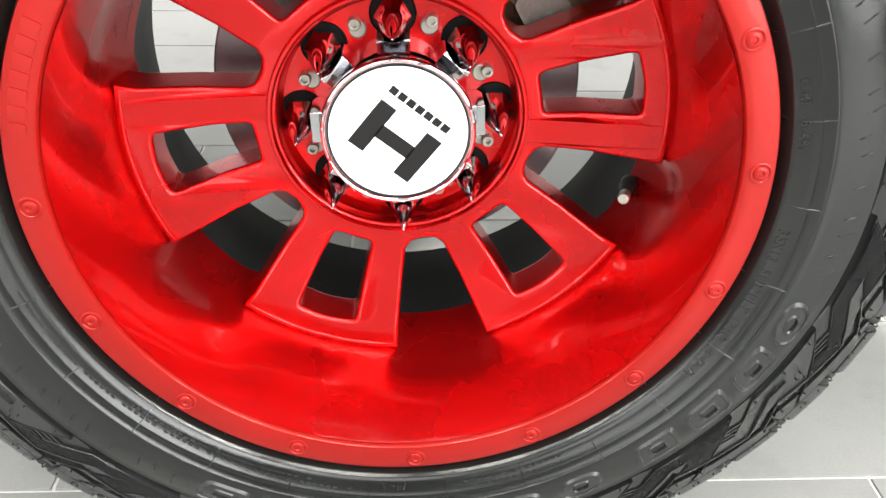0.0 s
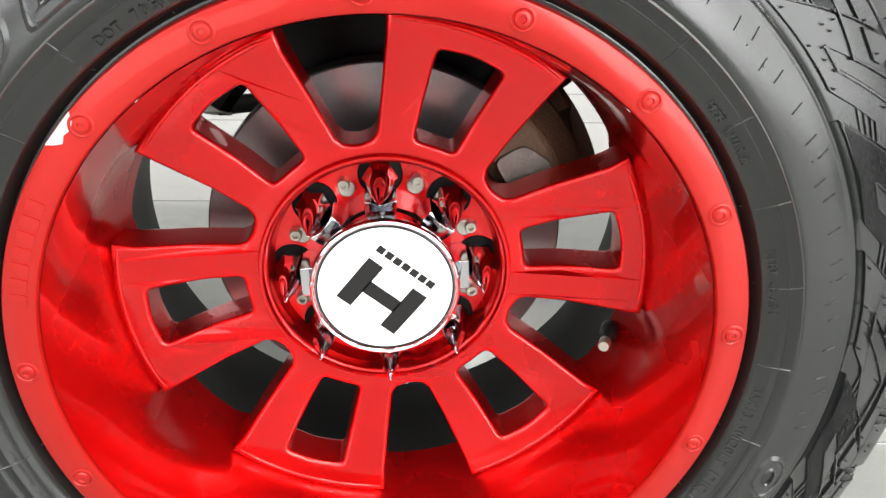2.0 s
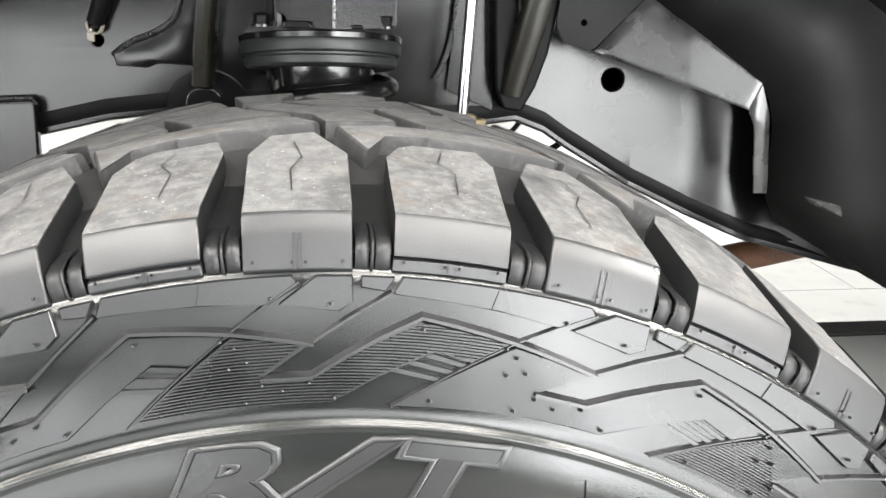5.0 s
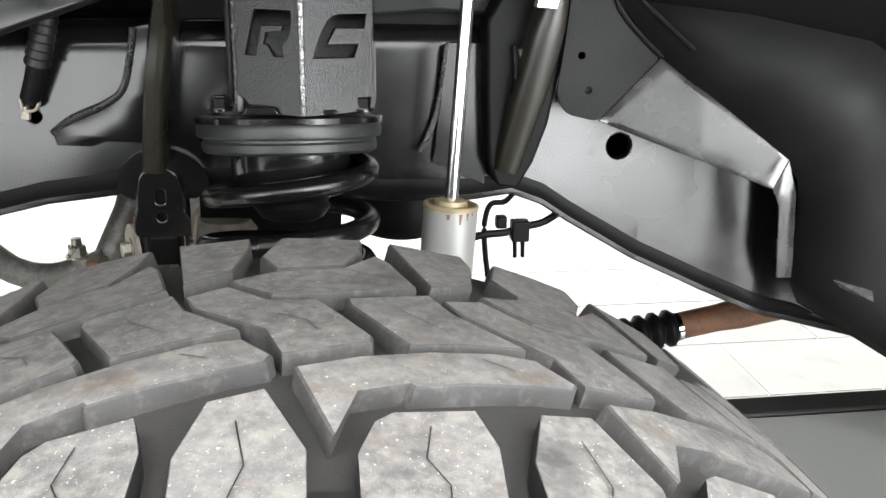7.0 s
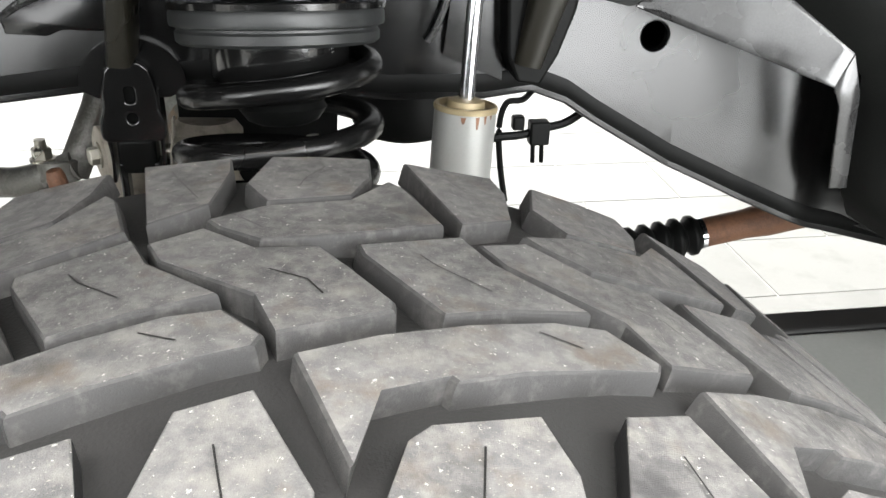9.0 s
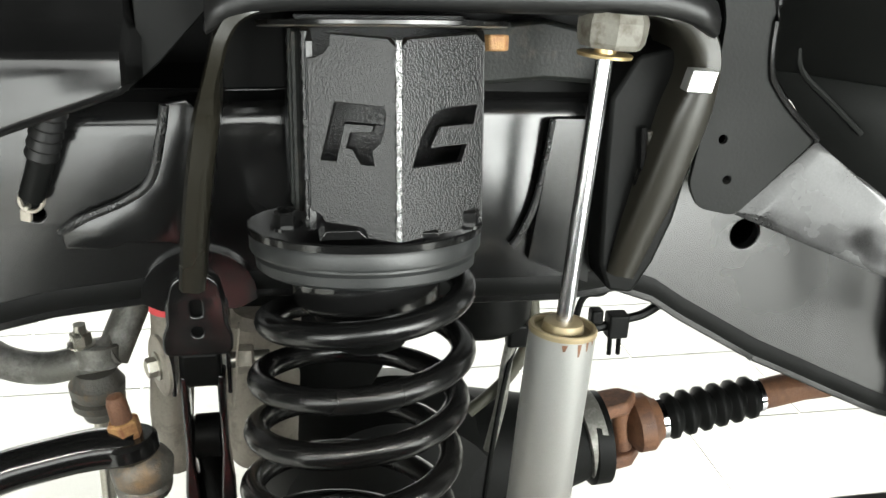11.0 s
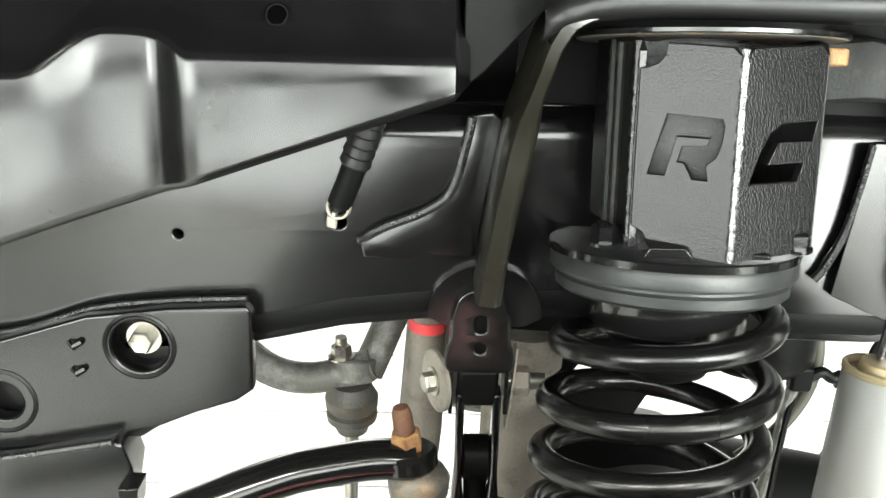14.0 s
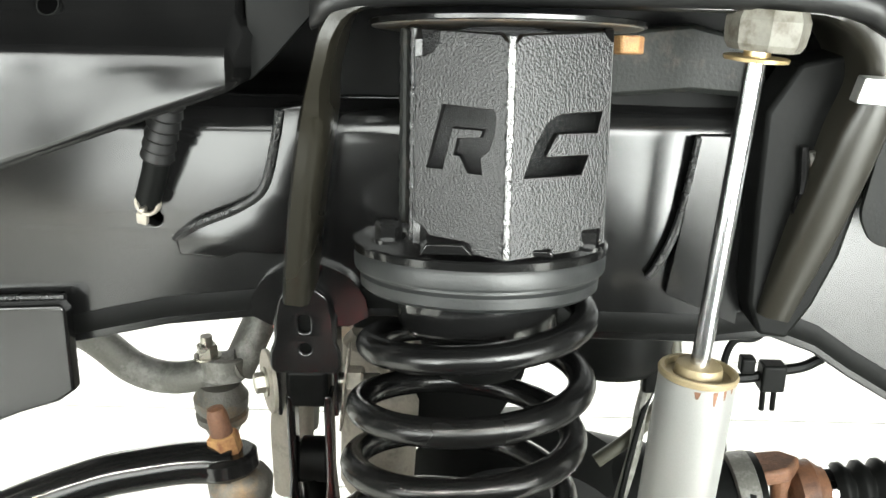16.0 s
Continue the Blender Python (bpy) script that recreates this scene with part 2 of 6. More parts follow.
def on_wheel(r, a, y):
    """A place by radius, angle in degrees (0: to the right, 90: up) and depth along the axle."""
    return Vector((CX + r * math.cos(radians(a)), y, CZ + r * math.sin(radians(a))))


def revolve(profile, n=128, a0=0.0, a1=360.0, bm=None):
    """profile: (depth, radius) pairs swept about the axle."""
    bm = bm or bmesh.new()
    full = a1 - a0 >= 359.9
    cols = []
    for i in range(n if full else n + 1):
        a = a0 + (a1 - a0) * i / n
        cols.append([bm.verts.new(on_wheel(r, a, y)) for y, r in profile])
    for i in range(n):
        p, q = cols[i], cols[(i + 1) % len(cols)]
        for k in range(len(profile) - 1):
            bm.faces.new((p[k], p[k + 1], q[k + 1], q[k]))
    bmesh.ops.recalc_face_normals(bm, faces=bm.faces)
    return bm


def lathe(profile, at, axis, n=32, bm=None, caps=True):
    """profile: (height, radius) pairs about an axis from a place."""
    bm = bm or bmesh.new()
    turn = Vector(axis).to_track_quat("Z", "Y").to_matrix()
    rings = []
    for h, r in profile:
        if r < 1e-6:
            rings.append([bm.verts.new(Vector(at) + turn @ Vector((0, 0, h)))])
        else:
            rings.append([bm.verts.new(Vector(at) + turn @ Vector((r * math.cos(2 * math.pi * i / n), r * math.sin(2 * math.pi * i / n), h))) for i in range(n)])
    for a, b in zip(rings, rings[1:]):
        for i in range(n):
            j = (i + 1) % n
            if len(a) == 1 and len(b) > 1:
                bm.faces.new((a[0], b[j], b[i]))
            elif len(b) == 1 and len(a) > 1:
                bm.faces.new((a[i], a[j], b[0]))
            elif len(a) > 1:
                bm.faces.new((a[i], a[j], b[j], b[i]))
    for ring in (rings[0], rings[-1]):
        if len(ring) > 1 and caps:
            bm.faces.new(ring)
    bmesh.ops.recalc_face_normals(bm, faces=bm.faces)
    return bm


def rod(a, b, r, r2=None, n=24, bm=None):
    a, b = Vector(a), Vector(b)
    return lathe([(0, r), ((b - a).length, r if r2 is None else r2)], a, b - a, n, bm)


def spline(points, steps=8):
    """A Catmull-Rom line through points."""
    pts = [Vector(p) for p in points]
    ext = [2 * pts[0] - pts[1]] + pts + [2 * pts[-1] - pts[-2]]
    out = []
    for i in range(1, len(ext) - 2):
        p0, p1, p2, p3 = ext[i - 1:i + 3]
        for k in range(steps):
            t = k / steps
            out.append(0.5 * (2 * p1 + (p2 - p0) * t + (2 * p0 - 5 * p1 + 4 * p2 - p3) * t * t + (3 * p1 - p0 - 3 * p2 + p3) * t ** 3))
    return out + [pts[-1]]


def tube(points, r, n=12, bm=None, flat=1.0, up=(0, 0, 1), radii=None, closed=False):
    """A tube along a line; flat squeezes it across up."""
    bm = bm or bmesh.new()
    pts = [Vector(p) for p in points]
    rings = []
    for i, p in enumerate(pts):
        t = (pts[min(i + 1, len(pts) - 1)] - pts[max(i - 1, 0)]).normalized()
        u = Vector(up) - t * t.dot(Vector(up))
        if u.length < 1e-4:
            u = Vector((1, 0, 0)) - t * t.x
        u.normalize()
        v = t.cross(u)
        rr = radii[i] if radii else r
        rings.append([bm.verts.new(p + rr * (math.cos(2 * math.pi * k / n) * v + flat * math.sin(2 * math.pi * k / n) * u)) for k in range(n)])
    for a, b in zip(rings, rings[1:]):
        for k in range(n):
            bm.faces.new((a[k], a[(k + 1) % n], b[(k + 1) % n], b[k]))
    bm.faces.new(rings[0])
    bm.faces.new(rings[-1])
    bmesh.ops.recalc_face_normals(bm, faces=bm.faces)
    return bm


def prism(outline, y0, y1, bm=None, to=None):
    """An outline in (x, z) carried from depth y0 to y1; to: another mapping of (u, v, w)."""
    bm = bm or bmesh.new()
    to = to or (lambda u, v, w: Vector((u, w, v)))
    a = [bm.verts.new(to(u, v, y0)) for u, v in outline]
    b = [bm.verts.new(to(u, v, y1)) for u, v in outline]
    n = len(outline)
    for i in range(n):
        bm.faces.new((a[i], a[(i + 1) % n], b[(i + 1) % n], b[i]))
    fa, fb = bm.faces.new(a), bm.faces.new(b)
    if n > 4:
        bmesh.ops.triangulate(bm, faces=[fa, fb])
    bmesh.ops.recalc_face_normals(bm, faces=bm.faces)
    return bm


def box(x0, x1, y0, y1, z0, z1, bm=None):
    return prism([(x0, z0), (x1, z0), (x1, z1), (x0, z1)], y0, y1, bm)


def plate_with_holes(outline, holes, thick, place, bevel=0.0):
    """A flat plate with holes through it; place maps (u, v, w) to the world. Returns a bmesh."""
    cu = bpy.data.curves.new("outline", "CURVE")
    cu.dimensions, cu.fill_mode, cu.extrude, cu.bevel_depth, cu.bevel_resolution = "2D", "BOTH", max(1e-4, thick / 2 - bevel), bevel, 2
    for loop in (outline, *holes):
        sp = cu.splines.new("POLY")
        sp.points.add(len(loop) - 1)
        for p, (u, v) in zip(sp.points, loop):
            p.co = (u, v, 0, 1)
        sp.use_cyclic_u = True
    ob = bpy.data.objects.new("outline", cu)
    scene.collection.objects.link(ob)
    bpy.context.view_layer.update()
    me = bpy.data.meshes.new_from_object(ob.evaluated_get(bpy.context.evaluated_depsgraph_get()))
    bm = bmesh.new()
    bm.from_mesh(me)
    bpy.data.objects.remove(ob)
    bpy.data.curves.remove(cu)
    bpy.data.meshes.remove(me)
    bmesh.ops.remove_doubles(bm, verts=bm.verts, dist=1e-5)
    for v in bm.verts:
        v.co = place(v.co.x, v.co.y, v.co.z)
    bmesh.ops.recalc_face_normals(bm, faces=bm.faces)
    return bm


def circle(cx, cy, r, n=24):
    return [(cx + r * math.cos(2 * math.pi * i / n), cy + r * math.sin(2 * math.pi * i / n)) for i in range(n)]


def rounded(points, r=0.004, n=4):
    """Rounds the corners of an outline."""
    out = []
    m = len(points)
    for i in range(m):
        p, a, b = Vector(points[i]), Vector(points[i - 1]), Vector(points[(i + 1) % m])
        rr = min(r, 0.45 * (a - p).length, 0.45 * (b - p).length)
        s, e = p + rr * (a - p).normalized(), p + rr * (b - p).normalized()
        for k in range(n + 1):
            t = k / n
            q = (1 - t) ** 2 * s + 2 * t * (1 - t) * p + t * t * e
            out.append((q.x, q.y))
    return out


def hex_bolt(at, axis, r, h, parent, material=STEEL, washer=0.0, name="bolt"):
    """A hexagon head, with its washer and a domed face."""
    bm = bmesh.new()
    if washer:
        lathe([(0, washer), (0.0022, washer), (0.0022, washer * 0.6)], at, axis, 24, bm)
    turn = Vector(axis).normalized()
    base = Vector(at) + turn * (0.0022 if washer else 0)
    lathe([(0, r), (h * 0.85, r), (h, r * 0.86), (h * 0.93, r * 0.6), (h * 0.93, 0)], base, turn, 6, bm)
    return part(name, bm, material, parent, smooth=20)


# ---- room ----
ground = thing("floor", "grey porcelain tile floor with pale grout lines", "floor", kind="structure")
part("grout_bed", box(-7, 7, -2.4, 7, -0.06, -0.003), GROUT, ground)
back = thing("wall_north", "plain grey plaster wall beyond the truck", "wall", (0, 6.9, 0), kind="structure")
part("wall_face", box(-7, 7, 6.9, 7.1, 0, 3.4), PLASTER, back)
for wname, wx0, wx1, wy0, wy1 in (("wall_west", -7.2, -7, -2.4, 7.1), ("wall_east", 7, 7.2, -2.4, 7.1)):
    wall = thing(wname, "plain grey plaster wall of the workshop", "wall", kind="structure")
    part("wall_face", box(wx0, wx1, wy0, wy1, 0, 3.4), PLASTER, wall)
# Unseen wall set close and dark, so that glossy black reflects little light.
front = thing("wall_south", "unseen dark wall added behind the camera to darken reflections", "wall", (0, -2.2, 0), kind="structure")
part("wall_face", box(-7, 7, -2.4, -2.2, 0, 3.4), DARK_WALL, front)
# Unseen ceiling, white so that faces turned upwards reflect a bright field.
ceil = solo("ceiling", box(-7.2, 7.2, -2.4, 7.1, 3.4, 3.5), CEILING, "unseen white ceiling that brightens upward reflections", "ceiling", kind="structure")


# ---- alloy wheel ----
TURN = 3.0      # degrees by which the wheel stands turned
wheel = thing("alloy_wheel", "candy red deep-dish alloy wheel with twelve paired spokes", "wheel", (CX, 0.13, CZ))


def smooth01(t):
    t = max(0.0, min(1.0, t))
    return t * t * (3 - 2 * t)


def face_depth(r):
    return 0.1315 - 0.0175 * smooth01((r - 0.14) / 0.085)


def spider():
    outline, holes = [], []
    for k in range(6):
        c = TURN + 7.5 + 60 * k
        arc = [(0.2265, c - 18.2 + 36.4 * i / 14) for i in range(15)]
        gap = [(0.212, c + 18.1), (0.165, c + 19.1), (0.128, c + 20.6), (0.1195, c + 23.2), (0.1165, c + 27), (0.1155, c + 30),
               (0.1165, c + 33), (0.1195, c + 36.8), (0.128, c + 39.4), (0.165, c + 40.9), (0.212, c + 41.9)]
        outline += [(r * math.cos(radians(a)), r * math.sin(radians(a))) for r, a in arc + gap]
        win = [(0.1205, c - 10.2), (0.1195, c), (0.1205, c + 10.2), (0.165, c + 9.4), (0.2085, c + 8.9), (0.2105, c), (0.2085, c - 8.9), (0.165, c - 9.4)]
        win = [(r * math.cos(radians(a)), r * math.sin(radians(a))) for r, a in win]
        holes.append(rounded(win, 0.010, 5))
    holes.append(circle(0, 0, 0.106, 96))
    thick = 0.040
    return plate_with_holes(outline, holes, thick, lambda u, v, w: Vector((CX + u, face_depth(math.hypot(u, v)) + thick / 2 - w, CZ + v)), 0.0040)


def dish():
    """The deep barrel from the lip to the spokes, scooped out between the pairs of spokes."""
    bm = bmesh.new()
    n, depths = 288, [0.004, 0.012, 0.022, 0.032, 0.042, 0.052, 0.062, 0.072, 0.082, 0.092, 0.102, 0.112, 0.122, 0.134, 0.146, 0.158, 0.168]
    cols = []
    for i in range(n):
        a = 360 * i / n
        off = abs((a - TURN - 37.5 + 30) % 60 - 30)
        g = 1 - smooth01((off - 8.5) / 5.5)
        g2 = 1 - smooth01((off - 3.0) / 20.0)
        col = []
        for y in depths:
            r = 0.2496 - 0.0208 * (y / 0.115)
            r += 0.0050 * g * smooth01((y - 0.070) / 0.045) + 0.0032 * g2 * smooth01((y - 0.015) / 0.08)
            col.append(bm.verts.new(on_wheel(r, a, y)))
        cols.append(col)
    for i in range(n):
        p, q = cols[i], cols[(i + 1) % n]
        for k in range(len(depths) - 1):
            bm.faces.new((p[k], q[k], q[k + 1], p[k + 1]))
    bmesh.ops.recalc_face_normals(bm, faces=bm.faces)
    return bm


part("dish", dish(), RED, wheel, "candy red deep dish with scooped valleys", smooth=50)
part("spokes", spider(), RED, wheel, "candy red spokes in six pairs", smooth=40)
for k in range(6):
    c = TURN + 7.5 + 60 * k
    arc = [on_wheel(0.2252, c - 17.9 + 35.8 * i / 24, face_depth(0.2252) + 0.0006) for i in range(25)]
    part("spoke_edge", tube(arc, 0.0022, 8, radii=[0.0010 + 0.0013 * smooth01(min(i, 24 - i) / 3) for i in range(25)], up=(0, 1, 0)), RED, wheel, "rolled outer edge of a pair of spokes", smooth=60)
part("lip", revolve([(0.006, 0.2494), (0.0018, 0.2499), (0.0004, 0.2508), (0, 0.2522), (0, 0.2722), (0.0006, 0.2738), (0.002, 0.2747), (0.012, 0.2752), (0.02, 0.262)], 192), RED_LIP, wheel, "satin red outer lip")
part("inner_barrel", revolve([(0.150, 0.2305), (0.185, 0.238), (0.25, 0.238), (0.318, 0.246), (0.320, 0.255), (0.325, 0.268), (0.300, 0.262), (0.17, 0.246), (0.150, 0.2305)], 128), DARK, wheel, "black inside of the barrel")
part("hub_pocket", revolve([(0.131, 0.1075), (0.1335, 0.1052), (0.150, 0.1005), (0.157, 0.0985), (0.157, 0.052), (0.175, 0.052)], 128), RED, wheel, "glossy red recess round the lug nuts")
part("hub_ring", revolve([(0.1295, 0.1105), (0.1270, 0.1092), (0.1270, 0.1068), (0.1295, 0.1052)], 128), RED, wheel)
part("hub_back", revolve([(0.168, 0.118), (0.172, 0.06), (0.2, 0.055), (0.2, 0.10), (0.172, 0.118)], 96), DARK, wheel)


def lip_bolt(a):
    c = on_wheel(0.2632, a, 0)
    bm = lathe([(-0.004, 0.0088), (0.0006, 0.0088), (0.0010, 0.0082), (0.0010, 0.0072), (0.0002, 0.0064), (0.0002, 0.0058), (0.0012, 0.0052), (0.0017, 0.0040), (0.0017, 0.0026), (0.0006, 0.0020), (0.0006, 0)], c, (0, -1, 0), 28)
    return part("lip_bolt", bm, RED_LIP, wheel, "small red-painted button bolt")


for k in range(16):
    if k != 11:
        lip_bolt(-90 + TURN + 22.5 * k)

# lettering of the maker on the lip and cap, as plain bars
for i in range(7):
    a0 = 152.2 + i * 2.75
    bm = bmesh.new()
    pts = [(0.2565, a0), (0.2565, a0 + 1.9), (0.2690, a0 + 1.9), (0.2690, a0)]
    prism(rounded([((r * math.cos(radians(a))), r * math.sin(radians(a))) for r, a in pts], 0.0015, 2), -0.0007, 0.002, bm, lambda u, v, w: Vector((CX + u, w, CZ + v)))
    part("letter_bar", bm, RED_LIP, wheel)

chip = [(0.2742, 137.5), (0.2690, 138.3), (0.2665, 139.6), (0.2680, 140.8), (0.2655, 142.0), (0.2700, 143.0), (0.2742, 143.6)]
part("paint_chip", prism([(r * math.cos(radians(a)), r * math.sin(radians(a))) for r, a in chip], -0.0004, 0.002, None, lambda u, v, w: Vector((CX + u, w, CZ + v))), BARE, wheel, "bare metal where the paint is chipped")

# centre cap
cap = part("centre_cap", lathe([(-0.055, 0.050), (-0.006, 0.0555), (-0.003, 0.0640), (0.0008, 0.0640), (0.0030, 0.0630), (0.0038, 0.0616), (0.0030, 0.0602), (0.0012, 0.0592), (0.0010, 0.0575), (0.0010, 0)], (CX, 0.103, CZ), (0, -1, 0), 96), CHROME, wheel, "round chrome centre cap")
part("cap_disc", lathe([(0, 0.0570), (0.0008, 0.0570), (0.0011, 0.0564), (0.0011, 0)], (CX, 0.1022, CZ), (0, -1, 0), 96), WHITE, cap, "white enamel disc")
part("cap_groove", lathe([(0, 0.0588), (0.0014, 0.0588), (0.0014, 0.0572), (0, 0.0572)], (CX, 0.1026, CZ), (0, -1, 0), 96, caps=False), INK, cap)


def cap_bar(cx, cz, length, width, angle, shear=0.0):
    c, s = math.cos(radians(angle)), math.sin(radians(angle))
    pts = [(-length / 2 - shear, -width / 2), (length / 2 - shear, -width / 2), (length / 2 + shear, width / 2), (-length / 2 + shear, width / 2)]
    out = [(cx + u * c - v * s, cz + u * s + v * c) for u, v in pts]
    part("emblem_bar", prism(out, 0.1008, 0.1020, None, lambda u, v, w: Vector((CX + u, w, CZ + v))), INK, cap, "black emblem bar")


EM = 52.0
ec, es = math.cos(radians(EM)), math.sin(radians(EM))
for side in (-1, 1):
    cap_bar(-0.003 + side * 0.0235 * es, -0.0075 - side * 0.0235 * ec, 0.046, 0.0155, EM)
cap_bar(-0.003, -0.0075, 0.0125, 0.034, EM)
for i in range(7):
    q = -0.0265 + 0.0088 * i
    cap_bar(0.0175 + q * es, 0.0205 - q * ec, 0.0066, 0.0070, EM)


def lug_nut(a):
    c = on_wheel(0.0830, a, 0.158)
    # No real hole: the disc's dark colour gives the shade behind the nut.
    part("lug_hole", lathe([(-0.004, 0.0198), (0.0016, 0.0198), (0.0022, 0.0192), (0.0012, 0.0184), (0.0012, 0)], c, (0, -1, 0), 32), DARK, wheel, "lug hole, its shade put in as a dark disc")
    bm = lathe([(0.001, 0.0158), (0.012, 0.0158), (0.019, 0.0128), (0.0330, 0.0108)], c, (0, -1, 0), 6)
    nut = part("lug_nut", bm, CHROME, wheel, "chrome lug nut with a long spike", smooth=15, bevel=0.0010)
    part("spike", lathe([(0.0200, 0.0112), (0.0300, 0.0110), (0.036, 0.0100), (0.048, 0.0074), (0.060, 0.0036), (0.0705, 0.0009), (0.0717, 0)], c, (0, -1, 0), 32), CHROME, nut)


def cap_lobe(a):
    """A chrome lobe of the cap between the disc and a lug nut, hollowed towards the nut."""
    pts = [(0.0540, -11.5), (0.0540, 11.5), (0.0650, 11.8), (0.0740, 10.6), (0.0722, 7.0), (0.0700, 3.6), (0.0692, 0), (0.0700, -3.6), (0.0722, -7.0), (0.0740, -10.6), (0.0650, -11.8)]
    out = [(r * math.cos(radians(a + d)), r * math.sin(radians(a + d))) for r, d in pts]
    bm = prism(out, 0.1215, 0.157, None, lambda u, v, w: Vector((CX + u, w, CZ + v)))
    for v in bm.verts:
        if v.co.y < 0.13:
            v.co.y -= 0.10 * (math.hypot(v.co.x - CX, v.co.z - CZ) - 0.054)
    part("cap_lobe", bm, CHROME, cap, "chrome lobe beside a lug nut", smooth=30, bevel=0.0016)


for k in range(8):
    lug_nut(TURN + 45 * k)
    cap_lobe(TURN + 45 * k)
    a = TURN + 22.5 + 45 * k
    c = on_wheel(0.0835, a, 0.157)
    screw = part("socket_screw", lathe([(0, 0.0054), (0.009, 0.0054), (0.0102, 0.0046), (0.0102, 0.0028), (0.0060, 0.0025), (0.0060, 0)], c, (0, -1, 0), 20), STEEL, wheel, "bright socket-head screw")
    part("screw_pad", lathe([(0, 0.0074), (0.0034, 0.0074), (0.0042, 0.0064), (0.0042, 0)], on_wheel(0.0775, a, 0.1568), (0, -1, 0), 24), STEEL, screw)

vc = on_wheel(0.2235, -19.5, 0.150)
vax = Vector((-0.35, -0.92, 0.12))
stem = part("valve_stem", lathe([(-0.012, 0.0085), (0.002, 0.0085), (0.006, 0.0062), (0.012, 0.0058), (0.014, 0.0045), (0.024, 0.0042)], vc, vax, 24), INK, wheel, "black rubber valve stem")
part("valve_cap", lathe([(0.020, 0.0050), (0.0215, 0.0056), (0.032, 0.0056), (0.0335, 0.0046), (0.0335, 0)], vc, vax, 12), STEEL, stem, "chrome valve cap")


# ---- brake behind the wheel ----
rotor = thing("brake_disc", "grey steel brake disc behind the wheel", "brake disc", (CX, 0.22, CZ))
part("disc", revolve([(0.212, 0.085), (0.212, 0.166), (0.2135, 0.1675), (0.2365, 0.1675), (0.238, 0.166), (0.238, 0.085)], 128), ROTOR, rotor)
part("hat", revolve([(0.172, 0.05), (0.172, 0.088), (0.176, 0.092), (0.215, 0.094)], 96), CAST, rotor)
shield = thing("dust_shield", "black stamped dust shield behind the brake disc", "brake shield", (CX, 0.25, CZ))
part("shield", revolve([(0.246, 0.05), (0.246, 0.150), (0.243, 0.153), (0.240, 0.153)], 96, 60, 240), DARK, shield)
part("upper_shield", revolve([(0.25, 0.10), (0.25, 0.215), (0.262, 0.224), (0.30, 0.224)], 40, 56, 122), DARK, shield)
part("hose_bracket", revolve([(0.28, 0.180), (0.27, 0.19), (0.27, 0.228), (0.33, 0.230), (0.33, 0.185), (0.28, 0.180)], 10, 131, 147), DARK, shield)
caliper = thing("brake_caliper", "rust-stained cast iron brake caliper", "brake caliper", tuple(on_wheel(0.17, 32, 0.22)))
part("body", revolve([(0.190, 0.118), (0.180, 0.13), (0.180, 0.176), (0.192, 0.186), (0.206, 0.198), (0.262, 0.200), (0.275, 0.17), (0.275, 0.13), (0.245, 0.12), (0.245, 0.172), (0.206, 0.172), (0.206, 0.118), (0.190, 0.118)], 24, 16, 50), CALIPER, caliper, smooth=30, bevel=0.003)
part("piston_face", prism(rounded([(r * math.cos(radians(a)), r * math.sin(radians(a))) for r, a in ((0.128, 24), (0.158, 22), (0.172, 30), (0.160, 40), (0.130, 42))], 0.008, 4), 0.176, 0.184, None, lambda u, v, w: Vector((CX + u, w, CZ + v))), GALV, caliper, "grey machined face", bevel=0.002)
part("bracket", revolve([(0.24, 0.11), (0.262, 0.11), (0.262, 0.212), (0.24, 0.215), (0.24, 0.11)], 18, 14, 56), CALIPER, caliper, bevel=0.002)
part("rib", tube([on_wheel(0.205, 44, 0.25), on_wheel(0.20, 36, 0.235), on_wheel(0.19, 26, 0.235), on_wheel(0.17, 18, 0.25)], 0.013, 10), CALIPER, caliper)
for a in (20, 47):
    hex_bolt(on_wheel(0.190, a, 0.192), (0, -1, 0), 0.0075, 0.007, caliper)
knuckle = thing("steering_knuckle", "dark cast steering knuckle behind the brake", "steering knuckle", (CX, 0.3, CZ + 0.1))
part("upper_arm", revolve([(0.285, 0.06), (0.275, 0.10), (0.28, 0.225), (0.31, 0.235), (0.36, 0.20), (0.36, 0.06), (0.285, 0.06)], 20, 36, 74), CAST, knuckle, bevel=0.004)
part("lower_arm", revolve([(0.285, 0.06), (0.275, 0.10), (0.28, 0.16), (0.31, 0.17), (0.36, 0.15), (0.36, 0.06), (0.285, 0.06)], 20, -115, -70), CAST, knuckle, bevel=0.004)


# ---- tyre ----
tyre = thing("tyre", "black all-terrain truck tyre with dusty tread", "tyre", (CX, 0.168, CZ))
NOTCH = 0.0125      # depth of the notches between the shoulder blocks
BASE = 0.0100       # depth of the worn grooves further in


def crown(y):
    return 0.4432 - (0.0135 if y < 0.168 else 0.0058) * ((y - 0.168) / 0.148) ** 2


WALL = [(0.012, 0.2748), (0.0125, 0.2775), (0.0090, 0.2805), (0.0020, 0.2822), (-0.0025, 0.2845), (-0.0054, 0.2900), (-0.0086, 0.2990), (-0.0094, 0.2995), (-0.0096, 0.3005), (-0.0090, 0.3012),
        (-0.0110, 0.3085), (-0.0121, 0.3092), (-0.0122, 0.3101), (-0.0116, 0.3108)]
WALL += [(-0.0122 + 0.0040 * ((r - 0.311) / 0.0355) ** 2.5, r) for r in (0.314, 0.318, 0.322, 0.326, 0.330, 0.334, 0.337, 0.340, 0.3425, 0.345, 0.3465)]
